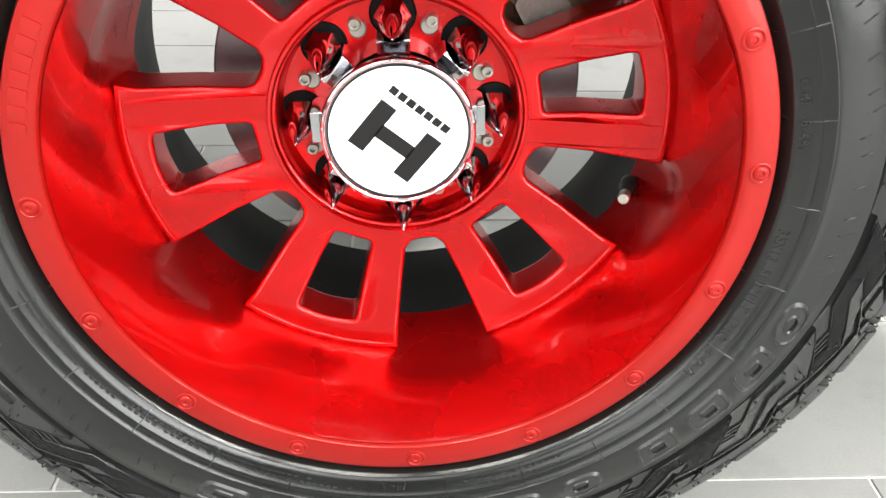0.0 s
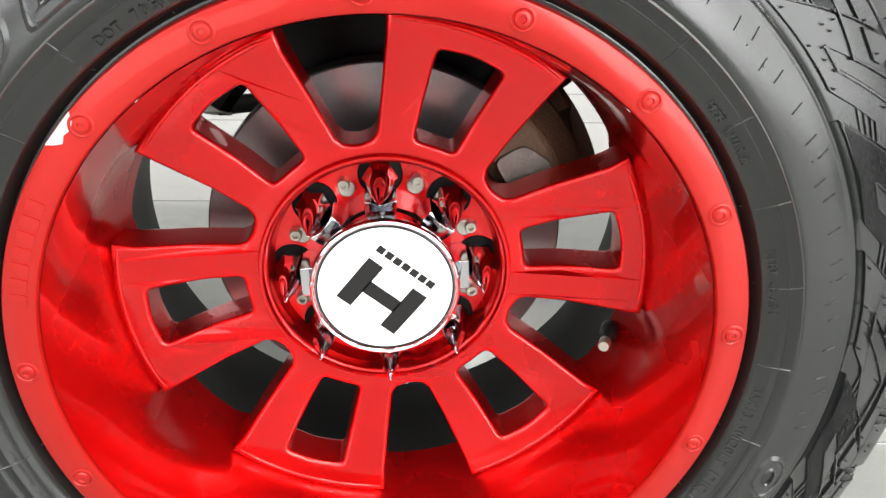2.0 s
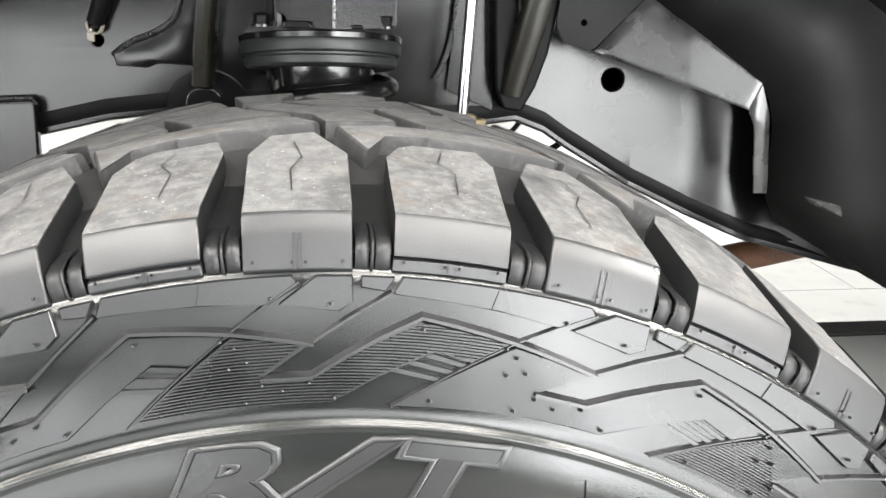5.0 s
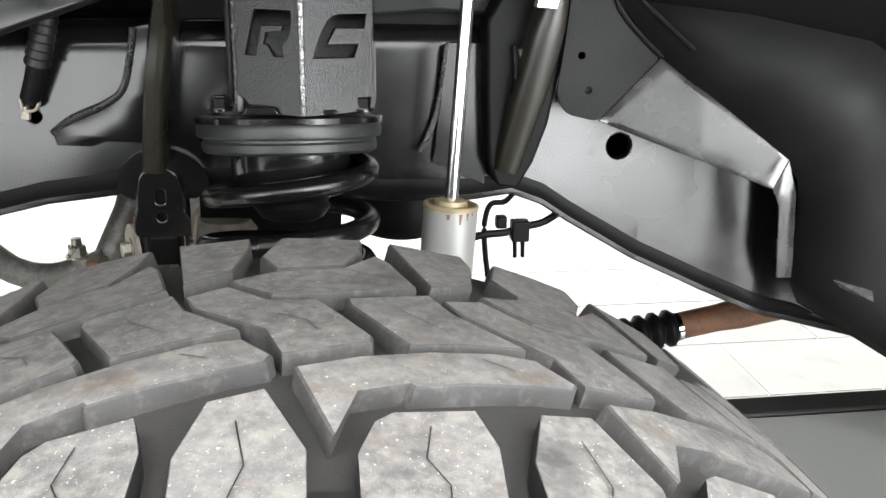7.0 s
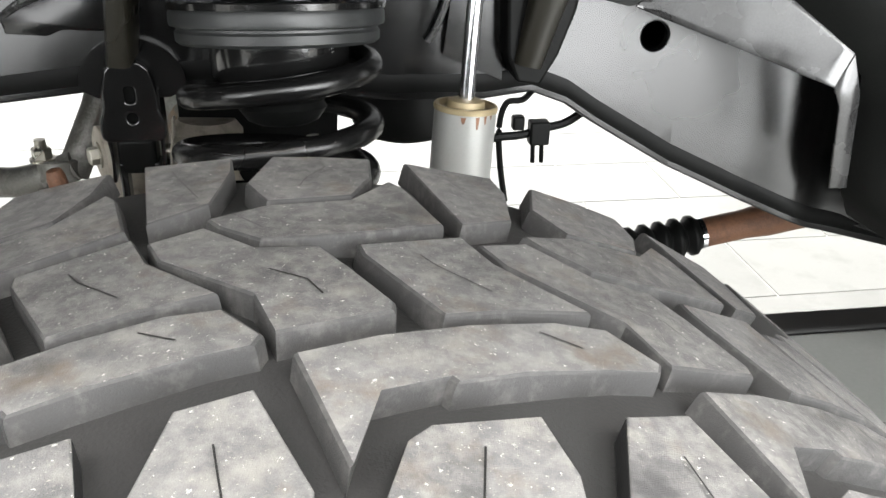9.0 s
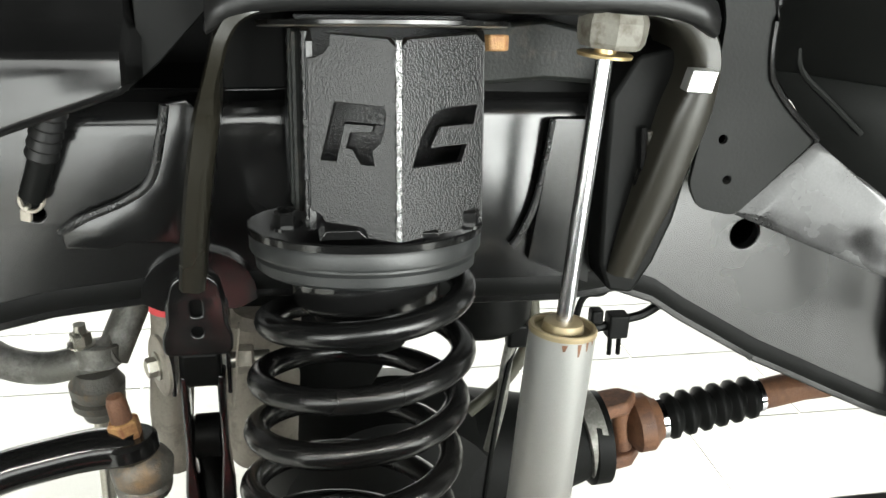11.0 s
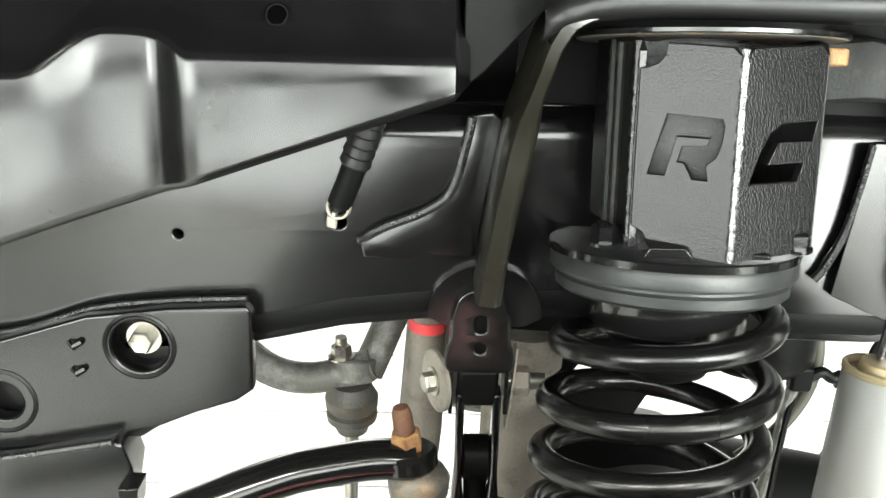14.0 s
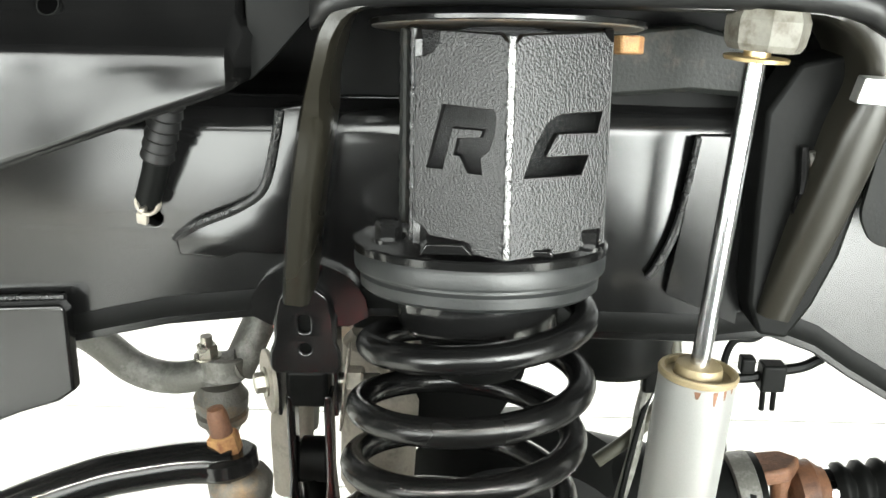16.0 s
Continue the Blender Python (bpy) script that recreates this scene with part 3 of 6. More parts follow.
WALL += [(-0.0086, 0.3479), (-0.0083, 0.3488), (-0.0072, 0.3497), (-0.0056, 0.3506), (-0.0042, 0.3560), (-0.0024, 0.3680), (0.0002, 0.3780), (0.0030, 0.3880), (0.0064, 0.3980), (0.0098, 0.4075), (0.0120, 0.4090)]
WY = [w[0] for w in sorted(WALL, key=lambda w: w[1])]
WR = [w[1] for w in sorted(WALL, key=lambda w: w[1])]


def wall_y(r):
    return float(np.interp(r, WR, WY))


profile = [(0.045, 0.262), (0.020, 0.2635)] + WALL + [(0.018, 0.4135), (0.03, crown(0.03) - NOTCH)]
profile += [(y, crown(y) - NOTCH) for y in (0.06, 0.086)] + [(y, crown(y) - BASE) for y in (0.096, 0.12, 0.14, 0.168, 0.20, 0.24, 0.28, 0.333)] + [(0.345, 0.418), (0.347, 0.408), (0.348, 0.385), (0.352, 0.345), (0.350, 0.315), (0.338, 0.285), (0.325, 0.270)]
carcass = revolve(profile, 240)
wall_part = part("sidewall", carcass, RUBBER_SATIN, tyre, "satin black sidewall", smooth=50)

# Groove floors take the darker rubbers, with groove shade in the colour.
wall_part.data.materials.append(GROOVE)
wall_part.data.materials.append(GROOVE_SHADE)
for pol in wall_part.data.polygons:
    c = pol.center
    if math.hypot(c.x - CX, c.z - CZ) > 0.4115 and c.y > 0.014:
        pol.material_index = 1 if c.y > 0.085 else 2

# pitches of the tread round the tyre: an angle for each notch, counted clockwise from the top
KNOTS = [-29.0, -21.2, -13.0, -4.6, 3.55, 12.55, 22.0, 31.6]
PITCH = (360 - (KNOTS[-1] - KNOTS[0])) / 35


def spin(s):
    """The angle at s pitches along the tread (0 right, 90 up)."""
    i = s + 3
    if i < 0:
        phi = KNOTS[0] + i * PITCH
    elif i > 7:
        phi = KNOTS[7] + (i - 7) * PITCH
    else:
        phi = float(np.interp(i, range(8), KNOTS))
    return 90 - phi


def tread_block(name, outline, s0, side=False, lift=0.0):
    """A tread block with slightly sloping walls and bevelled top; side: it wraps down over the shoulder."""
    bm = bmesh.new()
    dense = []
    m = len(outline)
    for i in range(m):
        (sa, va), (sb, vb) = outline[i], outline[(i + 1) % m]
        k = max(1, int(abs(sb - sa) / 0.34))
        dense += [(sa + (sb - sa) * j / k, va + (vb - va) * j / k) for j in range(k)]
    cs, cv = sum(p[0] for p in dense) / len(dense), sum(p[1] for p in dense) / len(dense)
    rings = []
    for depth, shrink in ((BASE + 0.002, -0.0012), (0.0022, 0.0), (0.0008, 0.0005), (0.0, 0.0018)):
        ring = []
        for s, v in dense:
            ds, dv = (s - cs) * 0.066, v - cv
            d = max(1e-4, math.hypot(ds, dv))
            s2, v2 = s - shrink * ds / d / 0.066, v - shrink * dv / d
            ring.append(bm.verts.new(on_wheel(crown(v2) - depth + lift, spin(s0 + s2), v2)))
        rings.append(ring)
    for a, b in zip(rings, rings[1:]):
        n = len(a)
        for i in range(n):
            bm.faces.new((a[i], a[(i + 1) % n], b[(i + 1) % n], b[i]))
    top = bm.faces.new(rings[-1])
    bmesh.ops.triangulate(bm, faces=[top])
    bmesh.ops.recalc_face_normals(bm, faces=bm.faces)
    ob = part(name, bm, TREAD, tyre, smooth=25)
    # Walls: less dust than the tops, and some groove shade in the colour.
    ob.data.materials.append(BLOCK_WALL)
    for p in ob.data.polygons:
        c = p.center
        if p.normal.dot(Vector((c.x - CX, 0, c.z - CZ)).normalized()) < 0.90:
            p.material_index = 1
    return ob


def shoulder_block(sides, top, s0, stepped=False):
    """An outer shoulder block: tread top and the buttress down to the sidewall. sides: (s at the left, at the right)."""
    bm = bmesh.new()
    left, right = sides
    nl = 4
    edge = [left + (right - left) * j / nl for j in range(nl + 1)]
    rows = []
    # from the foot of the buttress up over the shoulder edge
    foot = ((0.0125, 0.4074, -0.004), (0.0098, 0.4090, -0.004), (0.0112, 0.4132, 0.0), (0.0150, 0.4137, 0.0), (0.0113, 0.4149, 0.0), (0.0118, 0.4165, 0.0)) if stepped else ((0.0115, 0.4074, -0.012), (0.0092, 0.4092, -0.004))
    for y, r, g in foot + ((0.0155, 0.4225, 0.0), (0.0198, 0.4284, 0.0), (0.0222, 0.4301, 0.0), (0.0320, 0.4318, 0.0)):
        rows.append([bm.verts.new(on_wheel(r, spin(s0 + s + (g if s == left else -g if s == right else 0)), y)) for s in edge])
    for a, b in zip(rows, rows[1:]):
        for i in range(nl):
            bm.faces.new((a[i], a[i + 1], b[i + 1], b[i]))
    back_pts = [bm.verts.new(on_wheel(crown(v), spin(s0 + s), v)) for s, v in top]
    ring = rows[-1] + back_pts
    face = bm.faces.new(ring)
    # walls down into the grooves
    low_back = [bm.verts.new(on_wheel(crown(v) - NOTCH - 0.002, spin(s0 + s), v)) for s, v in top]
    low_l = bm.verts.new(on_wheel(0.4095, spin(s0 + left), 0.034))
    low_r = bm.verts.new(on_wheel(0.4095, spin(s0 + right), 0.034))
    n = len(back_pts)
    for i in range(n - 1):
        bm.faces.new((back_pts[i], back_pts[i + 1], low_back[i + 1], low_back[i]))
    bm.faces.new([r[-1] for r in rows] + [back_pts[0], low_back[0], low_r])
    bm.faces.new([r[0] for r in rows] + [back_pts[-1], low_back[-1], low_l])
    bmesh.ops.triangulate(bm, faces=[f for f in bm.faces if len(f.verts) > 4])
    bmesh.ops.recalc_face_normals(bm, faces=bm.faces)
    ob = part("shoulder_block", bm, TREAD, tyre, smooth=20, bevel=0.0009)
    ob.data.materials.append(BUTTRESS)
    # Walls inside the notches get dark rubber that includes the notch shade.
    ob.data.materials.append(GROOVE_SHADE)
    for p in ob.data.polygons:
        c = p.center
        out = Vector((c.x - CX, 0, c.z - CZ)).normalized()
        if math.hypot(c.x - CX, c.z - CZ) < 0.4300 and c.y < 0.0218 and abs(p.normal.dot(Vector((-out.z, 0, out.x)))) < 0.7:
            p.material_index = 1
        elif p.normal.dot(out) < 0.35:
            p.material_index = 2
    return ob


BLOCKS = {
    "inner_shoulder_block": [[(0.65, 0.344), (1.41, 0.344), (1.38, 0.312), (1.21, 0.283), (0.63, 0.275), (0.47, 0.300)],
                             [(1.66, 0.344), (2.34, 0.344), (2.37, 0.320), (2.25, 0.275), (1.87, 0.2590)]],
    "tread_block": [[(0.25, 0.2575), (0.60, 0.2700), (1.21, 0.2785), (1.50, 0.3080), (1.59, 0.2985), (1.75, 0.2565), (1.18, 0.2388), (0.60, 0.2333), (0.33, 0.2484)],
                    [(-0.085, 0.2400), (0.23, 0.2505), (0.57, 0.2285), (0.975, 0.2280), (1.13, 0.2090), (1.325, 0.1824), (1.31, 0.1766), (0.707, 0.1630), (0.583, 0.1886), (0.010, 0.2225)],
                    [(1.175, 0.2298), (1.82, 0.2460), (1.97, 0.2220), (2.40, 0.1915), (1.95, 0.1830), (1.55, 0.1750), (1.19, 0.2210)],
                    [(0.786, 0.1516), (1.18, 0.1614), (1.67, 0.1720), (2.15, 0.1800), (2.44, 0.1810), (2.65, 0.1634), (2.61, 0.1572), (2.34, 0.1528), (2.25, 0.1506), (1.51, 0.1361), (1.48, 0.1389), (1.15, 0.1311), (1.01, 0.1006)]],
}
for k in range(21):
    s0 = 2 * (k - 10)
    for bname, outlines in BLOCKS.items():
        for outline in outlines:
            tread_block(bname, outline, s0, lift=random.uniform(-0.0003, 0.0003))
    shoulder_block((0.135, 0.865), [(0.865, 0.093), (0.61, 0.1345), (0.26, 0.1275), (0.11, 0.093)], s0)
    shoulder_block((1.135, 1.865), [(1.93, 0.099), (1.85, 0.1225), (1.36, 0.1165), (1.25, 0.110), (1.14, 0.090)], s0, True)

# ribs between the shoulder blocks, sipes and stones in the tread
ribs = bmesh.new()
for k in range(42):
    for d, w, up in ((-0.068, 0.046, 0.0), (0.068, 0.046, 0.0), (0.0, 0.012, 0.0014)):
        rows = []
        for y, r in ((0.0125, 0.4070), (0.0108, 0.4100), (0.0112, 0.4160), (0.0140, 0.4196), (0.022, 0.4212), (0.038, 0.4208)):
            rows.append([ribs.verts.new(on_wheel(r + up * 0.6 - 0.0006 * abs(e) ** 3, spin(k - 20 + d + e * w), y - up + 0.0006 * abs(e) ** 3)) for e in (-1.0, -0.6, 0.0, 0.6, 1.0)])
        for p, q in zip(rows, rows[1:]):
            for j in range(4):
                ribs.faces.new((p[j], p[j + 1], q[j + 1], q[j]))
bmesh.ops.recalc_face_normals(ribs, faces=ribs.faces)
# The ribs share the dark rubber that carries the gap's shade.
tagged(part("groove_rib", ribs, GROOVE_SHADE, tyre, smooth=60), kind="stuff")

SIPES = [[(0.45, 0.112), (0.52, 0.085), (0.44, 0.068), (0.46, 0.042)], [(1.56, 0.108), (1.50, 0.088), (1.60, 0.074), (1.57, 0.047)],
         [(1.02, 0.336), (1.06, 0.325), (0.92, 0.308), (0.86, 0.295)], [(1.90, 0.330), (1.96, 0.318), (2.16, 0.285)],
         [(0.66, 0.208), (0.88, 0.199), (0.96, 0.188)], [(1.52, 0.222), (1.60, 0.213), (1.86, 0.196)], [(2.02, 0.170), (2.22, 0.163)], [(0.42, 0.262), (0.62, 0.246)]]
sipe = bmesh.new()
for k in range(21):
    for line in SIPES:
        for (sa, va), (sb, vb) in zip(line, line[1:]):
            dirn = Vector(((sb - sa) * 0.066, vb - va)).normalized()
            nx, nv = -dirn.y * 0.00032, dirn.x * 0.00032
            quad = [(sa + nx / 0.066, va + nv), (sb + nx / 0.066, vb + nv), (sb - nx / 0.066, vb - nv), (sa - nx / 0.066, va - nv)]
            sipe.faces.new([sipe.verts.new(on_wheel(crown(v) + 0.00035, spin(2 * (k - 10) + s), v)) for s, v in quad])
tagged(part("sipe", sipe, INK, tyre, "thin dark sipes cut in the tread", smooth=0), kind="stuff")


# raised pattern of the sidewall
def side_plate(outline, s0, lift, bm, base=0.0016, rim=0.0008):
    dense = []
    m = len(outline)
    for i in range(m):
        (sa, ra), (sb, rb) = outline[i], outline[(i + 1) % m]
        k = max(1, int(max(abs(sb - sa) / 0.22, abs(rb - ra) / 0.008)))
        dense += [(sa + (sb - sa) * j / k, ra + (rb - ra) * j / k) for j in range(k)]
    cs, cr = sum(p[0] for p in dense) / len(dense), sum(p[1] for p in dense) / len(dense)
    rings = []
    for h, sh in ((-base, 0.0), (lift * 0.75, 0.0), (lift, rim)):
        ring = []
        for s, r in dense:
            ds, dr = (s - cs) * 0.058, r - cr
            d = max(1e-4, math.hypot(ds, dr))
            r2 = r - sh * dr / d
            ring.append(bm.verts.new(on_wheel(r2, spin(s0 + s - sh * ds / d / 0.058), wall_y(r2) - h)))
        rings.append(ring)
    for a, b in zip(rings, rings[1:]):
        n = len(a)
        for i in range(n):
            bm.faces.new((a[i], a[(i + 1) % n], b[(i + 1) % n], b[i]))
    top = bm.faces.new(rings[-1])
    bmesh.ops.triangulate(bm, faces=[top])
    return bm


def ridge(line, s0, width, lift, bm):
    dense = []
    for (sa, ra), (sb, rb) in zip(line, line[1:]):
        k = max(1, int(max(abs(sb - sa) / 0.2, abs(rb - ra) / 0.008)))
        dense += [(sa + (sb - sa) * j / k, ra + (rb - ra) * j / k) for j in range(k)]
    dense.append(line[-1])
    rows = []
    for i, (s, r) in enumerate(dense):
        p, q = dense[max(0, i - 1)], dense[min(len(dense) - 1, i + 1)]
        d = Vector(((q[0] - p[0]) * 0.058, q[1] - p[1])).normalized()
        row = []
        for off, h in ((-width, -0.0012), (-width * 0.4, lift), (width * 0.4, lift), (width, -0.0012)):
            r2 = r + d.x * off
            row.append(bm.verts.new(on_wheel(r2, spin(s0 + s - d.y * off / 0.058), wall_y(r2) - h)))
        rows.append(row)
    for a, b in zip(rows, rows[1:]):
        for j in range(3):
            bm.faces.new((a[j], a[j + 1], b[j + 1], b[j]))


FIGURE = [(-0.80, 0.3570), (0.0, 0.3855), (0.55, 0.3812), (0.20, 0.3692), (0.58, 0.3687), (1.345, 0.3910), (1.98, 0.3862), (1.74, 0.3770), (1.47, 0.3800), (1.10, 0.3690), (0.75, 0.3583), (0.07, 0.3580)]
BANDS = [[(1.20, 0.4070), (1.15, 0.4008), (2.29, 0.3966), (2.50, 0.4036), (2.46, 0.4070)], [(2.36, 0.3966), (2.78, 0.3935), (2.88, 0.3972), (2.87, 0.4070), (2.62, 0.4070)], [(0.93, 0.4030), (1.10, 0.4016), (1.15, 0.4068), (0.93, 0.4068)]]


def spans(r, outline):
    """The stretches of a circle of radius r that lie inside an outline."""
    cuts = []
    for (sa, ra), (sb, rb) in zip(outline, outline[1:] + outline[:1]):
        if (ra > r) != (rb > r):
            cuts.append(sa + (sb - sa) * (r - ra) / (rb - ra))
    cuts.sort()
    return list(zip(cuts[::2], cuts[1::2]))


for k in range(21):
    s0 = 2 * (k - 10)
    part("sidewall_lug", side_plate(FIGURE, s0, 0.0021, bmesh.new(), rim=0.0006), RUBBER, wall_part, smooth=25)
    if k % 2 == 0:
        fine = bmesh.new()
        for r in np.arange(0.3590, 0.3905, 0.00125):
            for a, b in spans(r, FIGURE):
                if b - a > 0.12:
                    ridge([(a + 0.035, r), (b - 0.035, r)], s0, 0.00042, 0.0032, fine)
        bmesh.ops.recalc_face_normals(fine, faces=fine.faces)
        part("rib_field", fine, RUBBER, wall_part, smooth=30)
    high = bmesh.new()
    for shape in BANDS:
        side_plate(shape, s0, 0.0022, high, rim=0.0005)
    part("sidewall_band", high, RUBBER, wall_part, smooth=25)
    lines = bmesh.new()
    ridge([(0.20, 0.3690), (0.58, 0.3690), (1.345, 0.3928), (1.99, 0.3876), (2.60, 0.3815)], s0, 0.0017, 0.0040, lines)
    ridge([(-0.82, 0.3565), (0.0, 0.3874), (0.50, 0.4050)], s0, 0.0006, 0.0030, lines)
    ridge([(0.58, 0.3818), (1.14, 0.4012)], s0, 0.0012, 0.0029, lines)
    ridge([(1.80, 0.3990), (1.83, 0.4062)], s0, 0.0006, 0.0030, lines)
    bmesh.ops.recalc_face_normals(lines, faces=lines.faces)
    part("sidewall_ridge", lines, RUBBER, wall_part, smooth=30)
    bars = bmesh.new()
    for f in (0.12, 0.42, 0.72):
        g = f + 0.13
        side_plate([(1.48 - 0.38 * f, 0.3800 - 0.011 * f), (1.74 - 0.26 * f, 0.3770 - 0.011 * f), (1.74 - 0.26 * g, 0.3770 - 0.011 * g), (1.48 - 0.38 * g, 0.3800 - 0.011 * g)], s0, 0.0014, bars, rim=0.0003)
    part("sidewall_bar", bars, RUBBER, wall_part, smooth=25)

hairs, ticks = bmesh.new(), bmesh.new()
for k in range(42):
    for s, r, y in ((0.20, 0.413, 0.009), (0.46, 0.4125, 0.0088), (0.55, 0.4125, 0.0088), (0.80, 0.413, 0.009)):
        lathe([(0, 0.0008), (0.0022, 0.0005), (0.0022, 0)], on_wheel(r, spin(k - 20 + s), y), (0, -1, 0.2), 5, hairs)
    if k % 2 == 0:
        for s, r in ((0.02, 0.3815), (-0.55, 0.3600), (0.07, 0.3602), (0.74, 0.3605), (1.35, 0.3880), (1.93, 0.3845), (0.55, 0.3665), (0.20, 0.3665), (-0.03, 0.3740), (2.30, 0.3990), (2.72, 0.3965), (2.10, 0.3760), (2.35, 0.3640)):
            lathe([(0, 0.0009), (0.0034, 0.0006), (0.0036, 0)], on_wheel(r, spin(k - 20 + s), wall_y(r) - 0.0019), (0.2, -1, 0.3), 5, hairs)
        for s in (0.475, 0.515):
            rows = [[ticks.verts.new(on_wheel(r, spin(k - 20 + s + e), y)) for e in (-0.010, 0.010)] for y, r in ((0.0088, 0.4096), (0.0150, 0.4227))]
            ticks.faces.new((rows[0][0], rows[0][1], rows[1][1], rows[1][0]))
    else:
        rows = [[ticks.verts.new(on_wheel(r, spin(k - 20 + 0.5 + e), y)) for e in (-0.016, 0.016)] for y, r in ((0.0092, 0.4098), (0.0104, 0.4136))]
        ticks.faces.new((rows[0][0], rows[0][1], rows[1][1], rows[1][0]))
tagged(part("rubber_pin", hairs, RUBBER, wall_part), kind="stuff")
for k in range(63):
    for d in ((0.0, 2.4) if k % 3 else (1.1,)):
        a = k * 360 / 63 + d
        if 74 < a < 150 or 196 < a < 345:
            if not 200 < a < 262:
                continue
        lathe([(0, 0.0008), (0.0010, 0.0004)], on_wheel(0.33, a, wall_y(0.33)), (0, -1, 0), 4, ticks)
        r1, r2 = 0.326 + 0.004 * ((k * 7 + int(d)) % 3), 0.335 + 0.004 * ((k * 7 + int(d)) % 3)
        n = 5
        rows = []
        for i in range(n):
            r, aa = r1 + (r2 - r1) * i / (n - 1), a + 0.5 * i / (n - 1)
            w = 0.10 * math.sin(math.pi * i / (n - 1))
            rows.append([ticks.verts.new(on_wheel(r, aa + o, wall_y(r) - h)) for o, h in ((-w - 0.02, -0.0004), (0, 0.0011), (w + 0.02, -0.0004))])
        for p, q in zip(rows, rows[1:]):
            for j in range(2):
                ticks.faces.new((p[j], p[j + 1], q[j + 1], q[j]))
bmesh.ops.recalc_face_normals(ticks, faces=ticks.faces)
tagged(part("sidewall_tick", ticks, RUBBER, wall_part), kind="stuff")
seams = bmesh.new()
for i in range(27):
    a = 91.3 + i * 13.33
    rows = [[seams.verts.new(on_wheel(r, a + o, wall_y(r) - h)) for o, h in ((-0.12, -0.0006), (0, 0.0006), (0.12, -0.0006))] for r in (0.279, 0.286, 0.293, 0.300, 0.3105)]
    for p, q in zip(rows, rows[1:]):
        for j in range(2):
            seams.faces.new((p[j], p[j + 1], q[j + 1], q[j]))
tagged(part("mould_seam", seams, RUBBER, wall_part), kind="stuff")


def arc_text(text, a0, a1, r, size, lift=0.0007):
    """Raised writing that runs clockwise from angle a0 to a1, its tops outwards."""
    bm = bmesh.new()
    chars = list(text)
    for i, ch in enumerate(chars):
        if ch == " ":
            continue
        a = a0 + (a1 - a0) * (i + 0.5) / len(chars)
        cu = bpy.data.curves.new("char", "FONT")
        cu.body, cu.size, cu.align_x, cu.extrude, cu.resolution_u = ch, size, "CENTER", 0.0008, 2
        ob = bpy.data.objects.new("char", cu)
        scene.collection.objects.link(ob)
        bpy.context.view_layer.update()
        me = bpy.data.meshes.new_from_object(ob.evaluated_get(bpy.context.evaluated_depsgraph_get()))
        n0 = len(bm.verts)
        bm.from_mesh(me)
        bm.verts.ensure_lookup_table()
        out, cw = Vector((math.cos(radians(a)), 0, math.sin(radians(a)))), Vector((math.sin(radians(a)), 0, -math.cos(radians(a))))
        for v in bm.verts[n0:]:
            rr = r + v.co.y
            v.co = Vector((CX, wall_y(rr) - lift * 0.5 - v.co.z, CZ)) + out * rr + cw * v.co.x
        bpy.data.objects.remove(ob)
        bpy.data.curves.remove(cu)
        bpy.data.meshes.remove(me)
    return part("raised_writing", bm, RUBBER, wall_part, "small raised black writing", smooth=20)


arc_text("35X13.50R20LT 121Q 10 P.R.", -6.0, -36.5, 0.2868, 0.0105)
arc_text("OPRT -B-A81", 17.6, 6.6, 0.2868, 0.0085)
arc_text("MADE IN U.S.A.", 42.5, 31.5, 0.2878, 0.0078)
arc_text("VMK2617", 114.0, 101.0, 0.2868, 0.0100)
arc_text("DOT 73FM", 127.5, 116.5, 0.2868, 0.0095)
arc_text("M+S", -89.0, -93.5, 0.2868, 0.0105)
small = bmesh.new()
for ring_r, a0, a1 in ((0.2945, 196, 262), (0.2905, 205, 255), (0.2965, -62, -78), (0.2915, -62, -80)):
    n = int(abs(a1 - a0) / 1.15)
    for i in range(n):
        if i % 7 == 6:
            continue
        a = a0 + (a1 - a0) * i / n
        rows = [[small.verts.new(on_wheel(ring_r + dr, a + da, wall_y(ring_r + dr) - 0.0005)) for da in (0, 0.75)] for dr in (-0.0009, 0.0009)]
        small.faces.new((rows[0][0], rows[0][1], rows[1][1], rows[1][0]))
tagged(part("small_print", small, RUBBER, wall_part, "fine raised print", smooth=0), kind="stuff")


def block_letter(a, half, r0, r1, slant, hollow, gap=None):
    """A large raised letter form as a plain outlined shape."""
    mid = (r0 + r1) / 2
    def at(u, v):
        r = mid + v * (r1 - r0) / 2
        return on_wheel(r, a - (u + slant * v) * half, wall_y(r))
    loops = []
    n = 40
    for scale in (1.0, 0.80, 0.74, 0.42, 0.34):
        loop = []
        for i in range(n):
            t = 2 * math.pi * i / n
            p = hollow
            cu, sv = math.cos(t), math.sin(t)
            d = (abs(cu) ** p + abs(sv) ** p) ** (1 / p)
            loop.append((scale * cu / d, scale * sv / d))
        loops.append(loop)
    bm = bmesh.new()
    heights = (-0.0008, 0.0020, 0.0008, 0.0008, 0.0020)
    rows = [[bm.verts.new(at(u, v) - Vector((0, h, 0))) for u, v in loop] for loop, h in zip(loops, heights)]
    rows.append([bm.verts.new(at(u * 0.8, v * 0.8) + Vector((0, 0.0006, 0))) for u, v in loops[-1]])
    for p, q in zip(rows, rows[1:]):
        for i in range(n):
            bm.faces.new((p[i], p[(i + 1) % n], q[(i + 1) % n], q[i]))
    bm.faces.new(rows[-1])
    bmesh.ops.recalc_face_normals(bm, faces=bm.faces)
    part("raised_shape", bm, RUBBER, wall_part, "large raised sidewall shape", smooth=30)


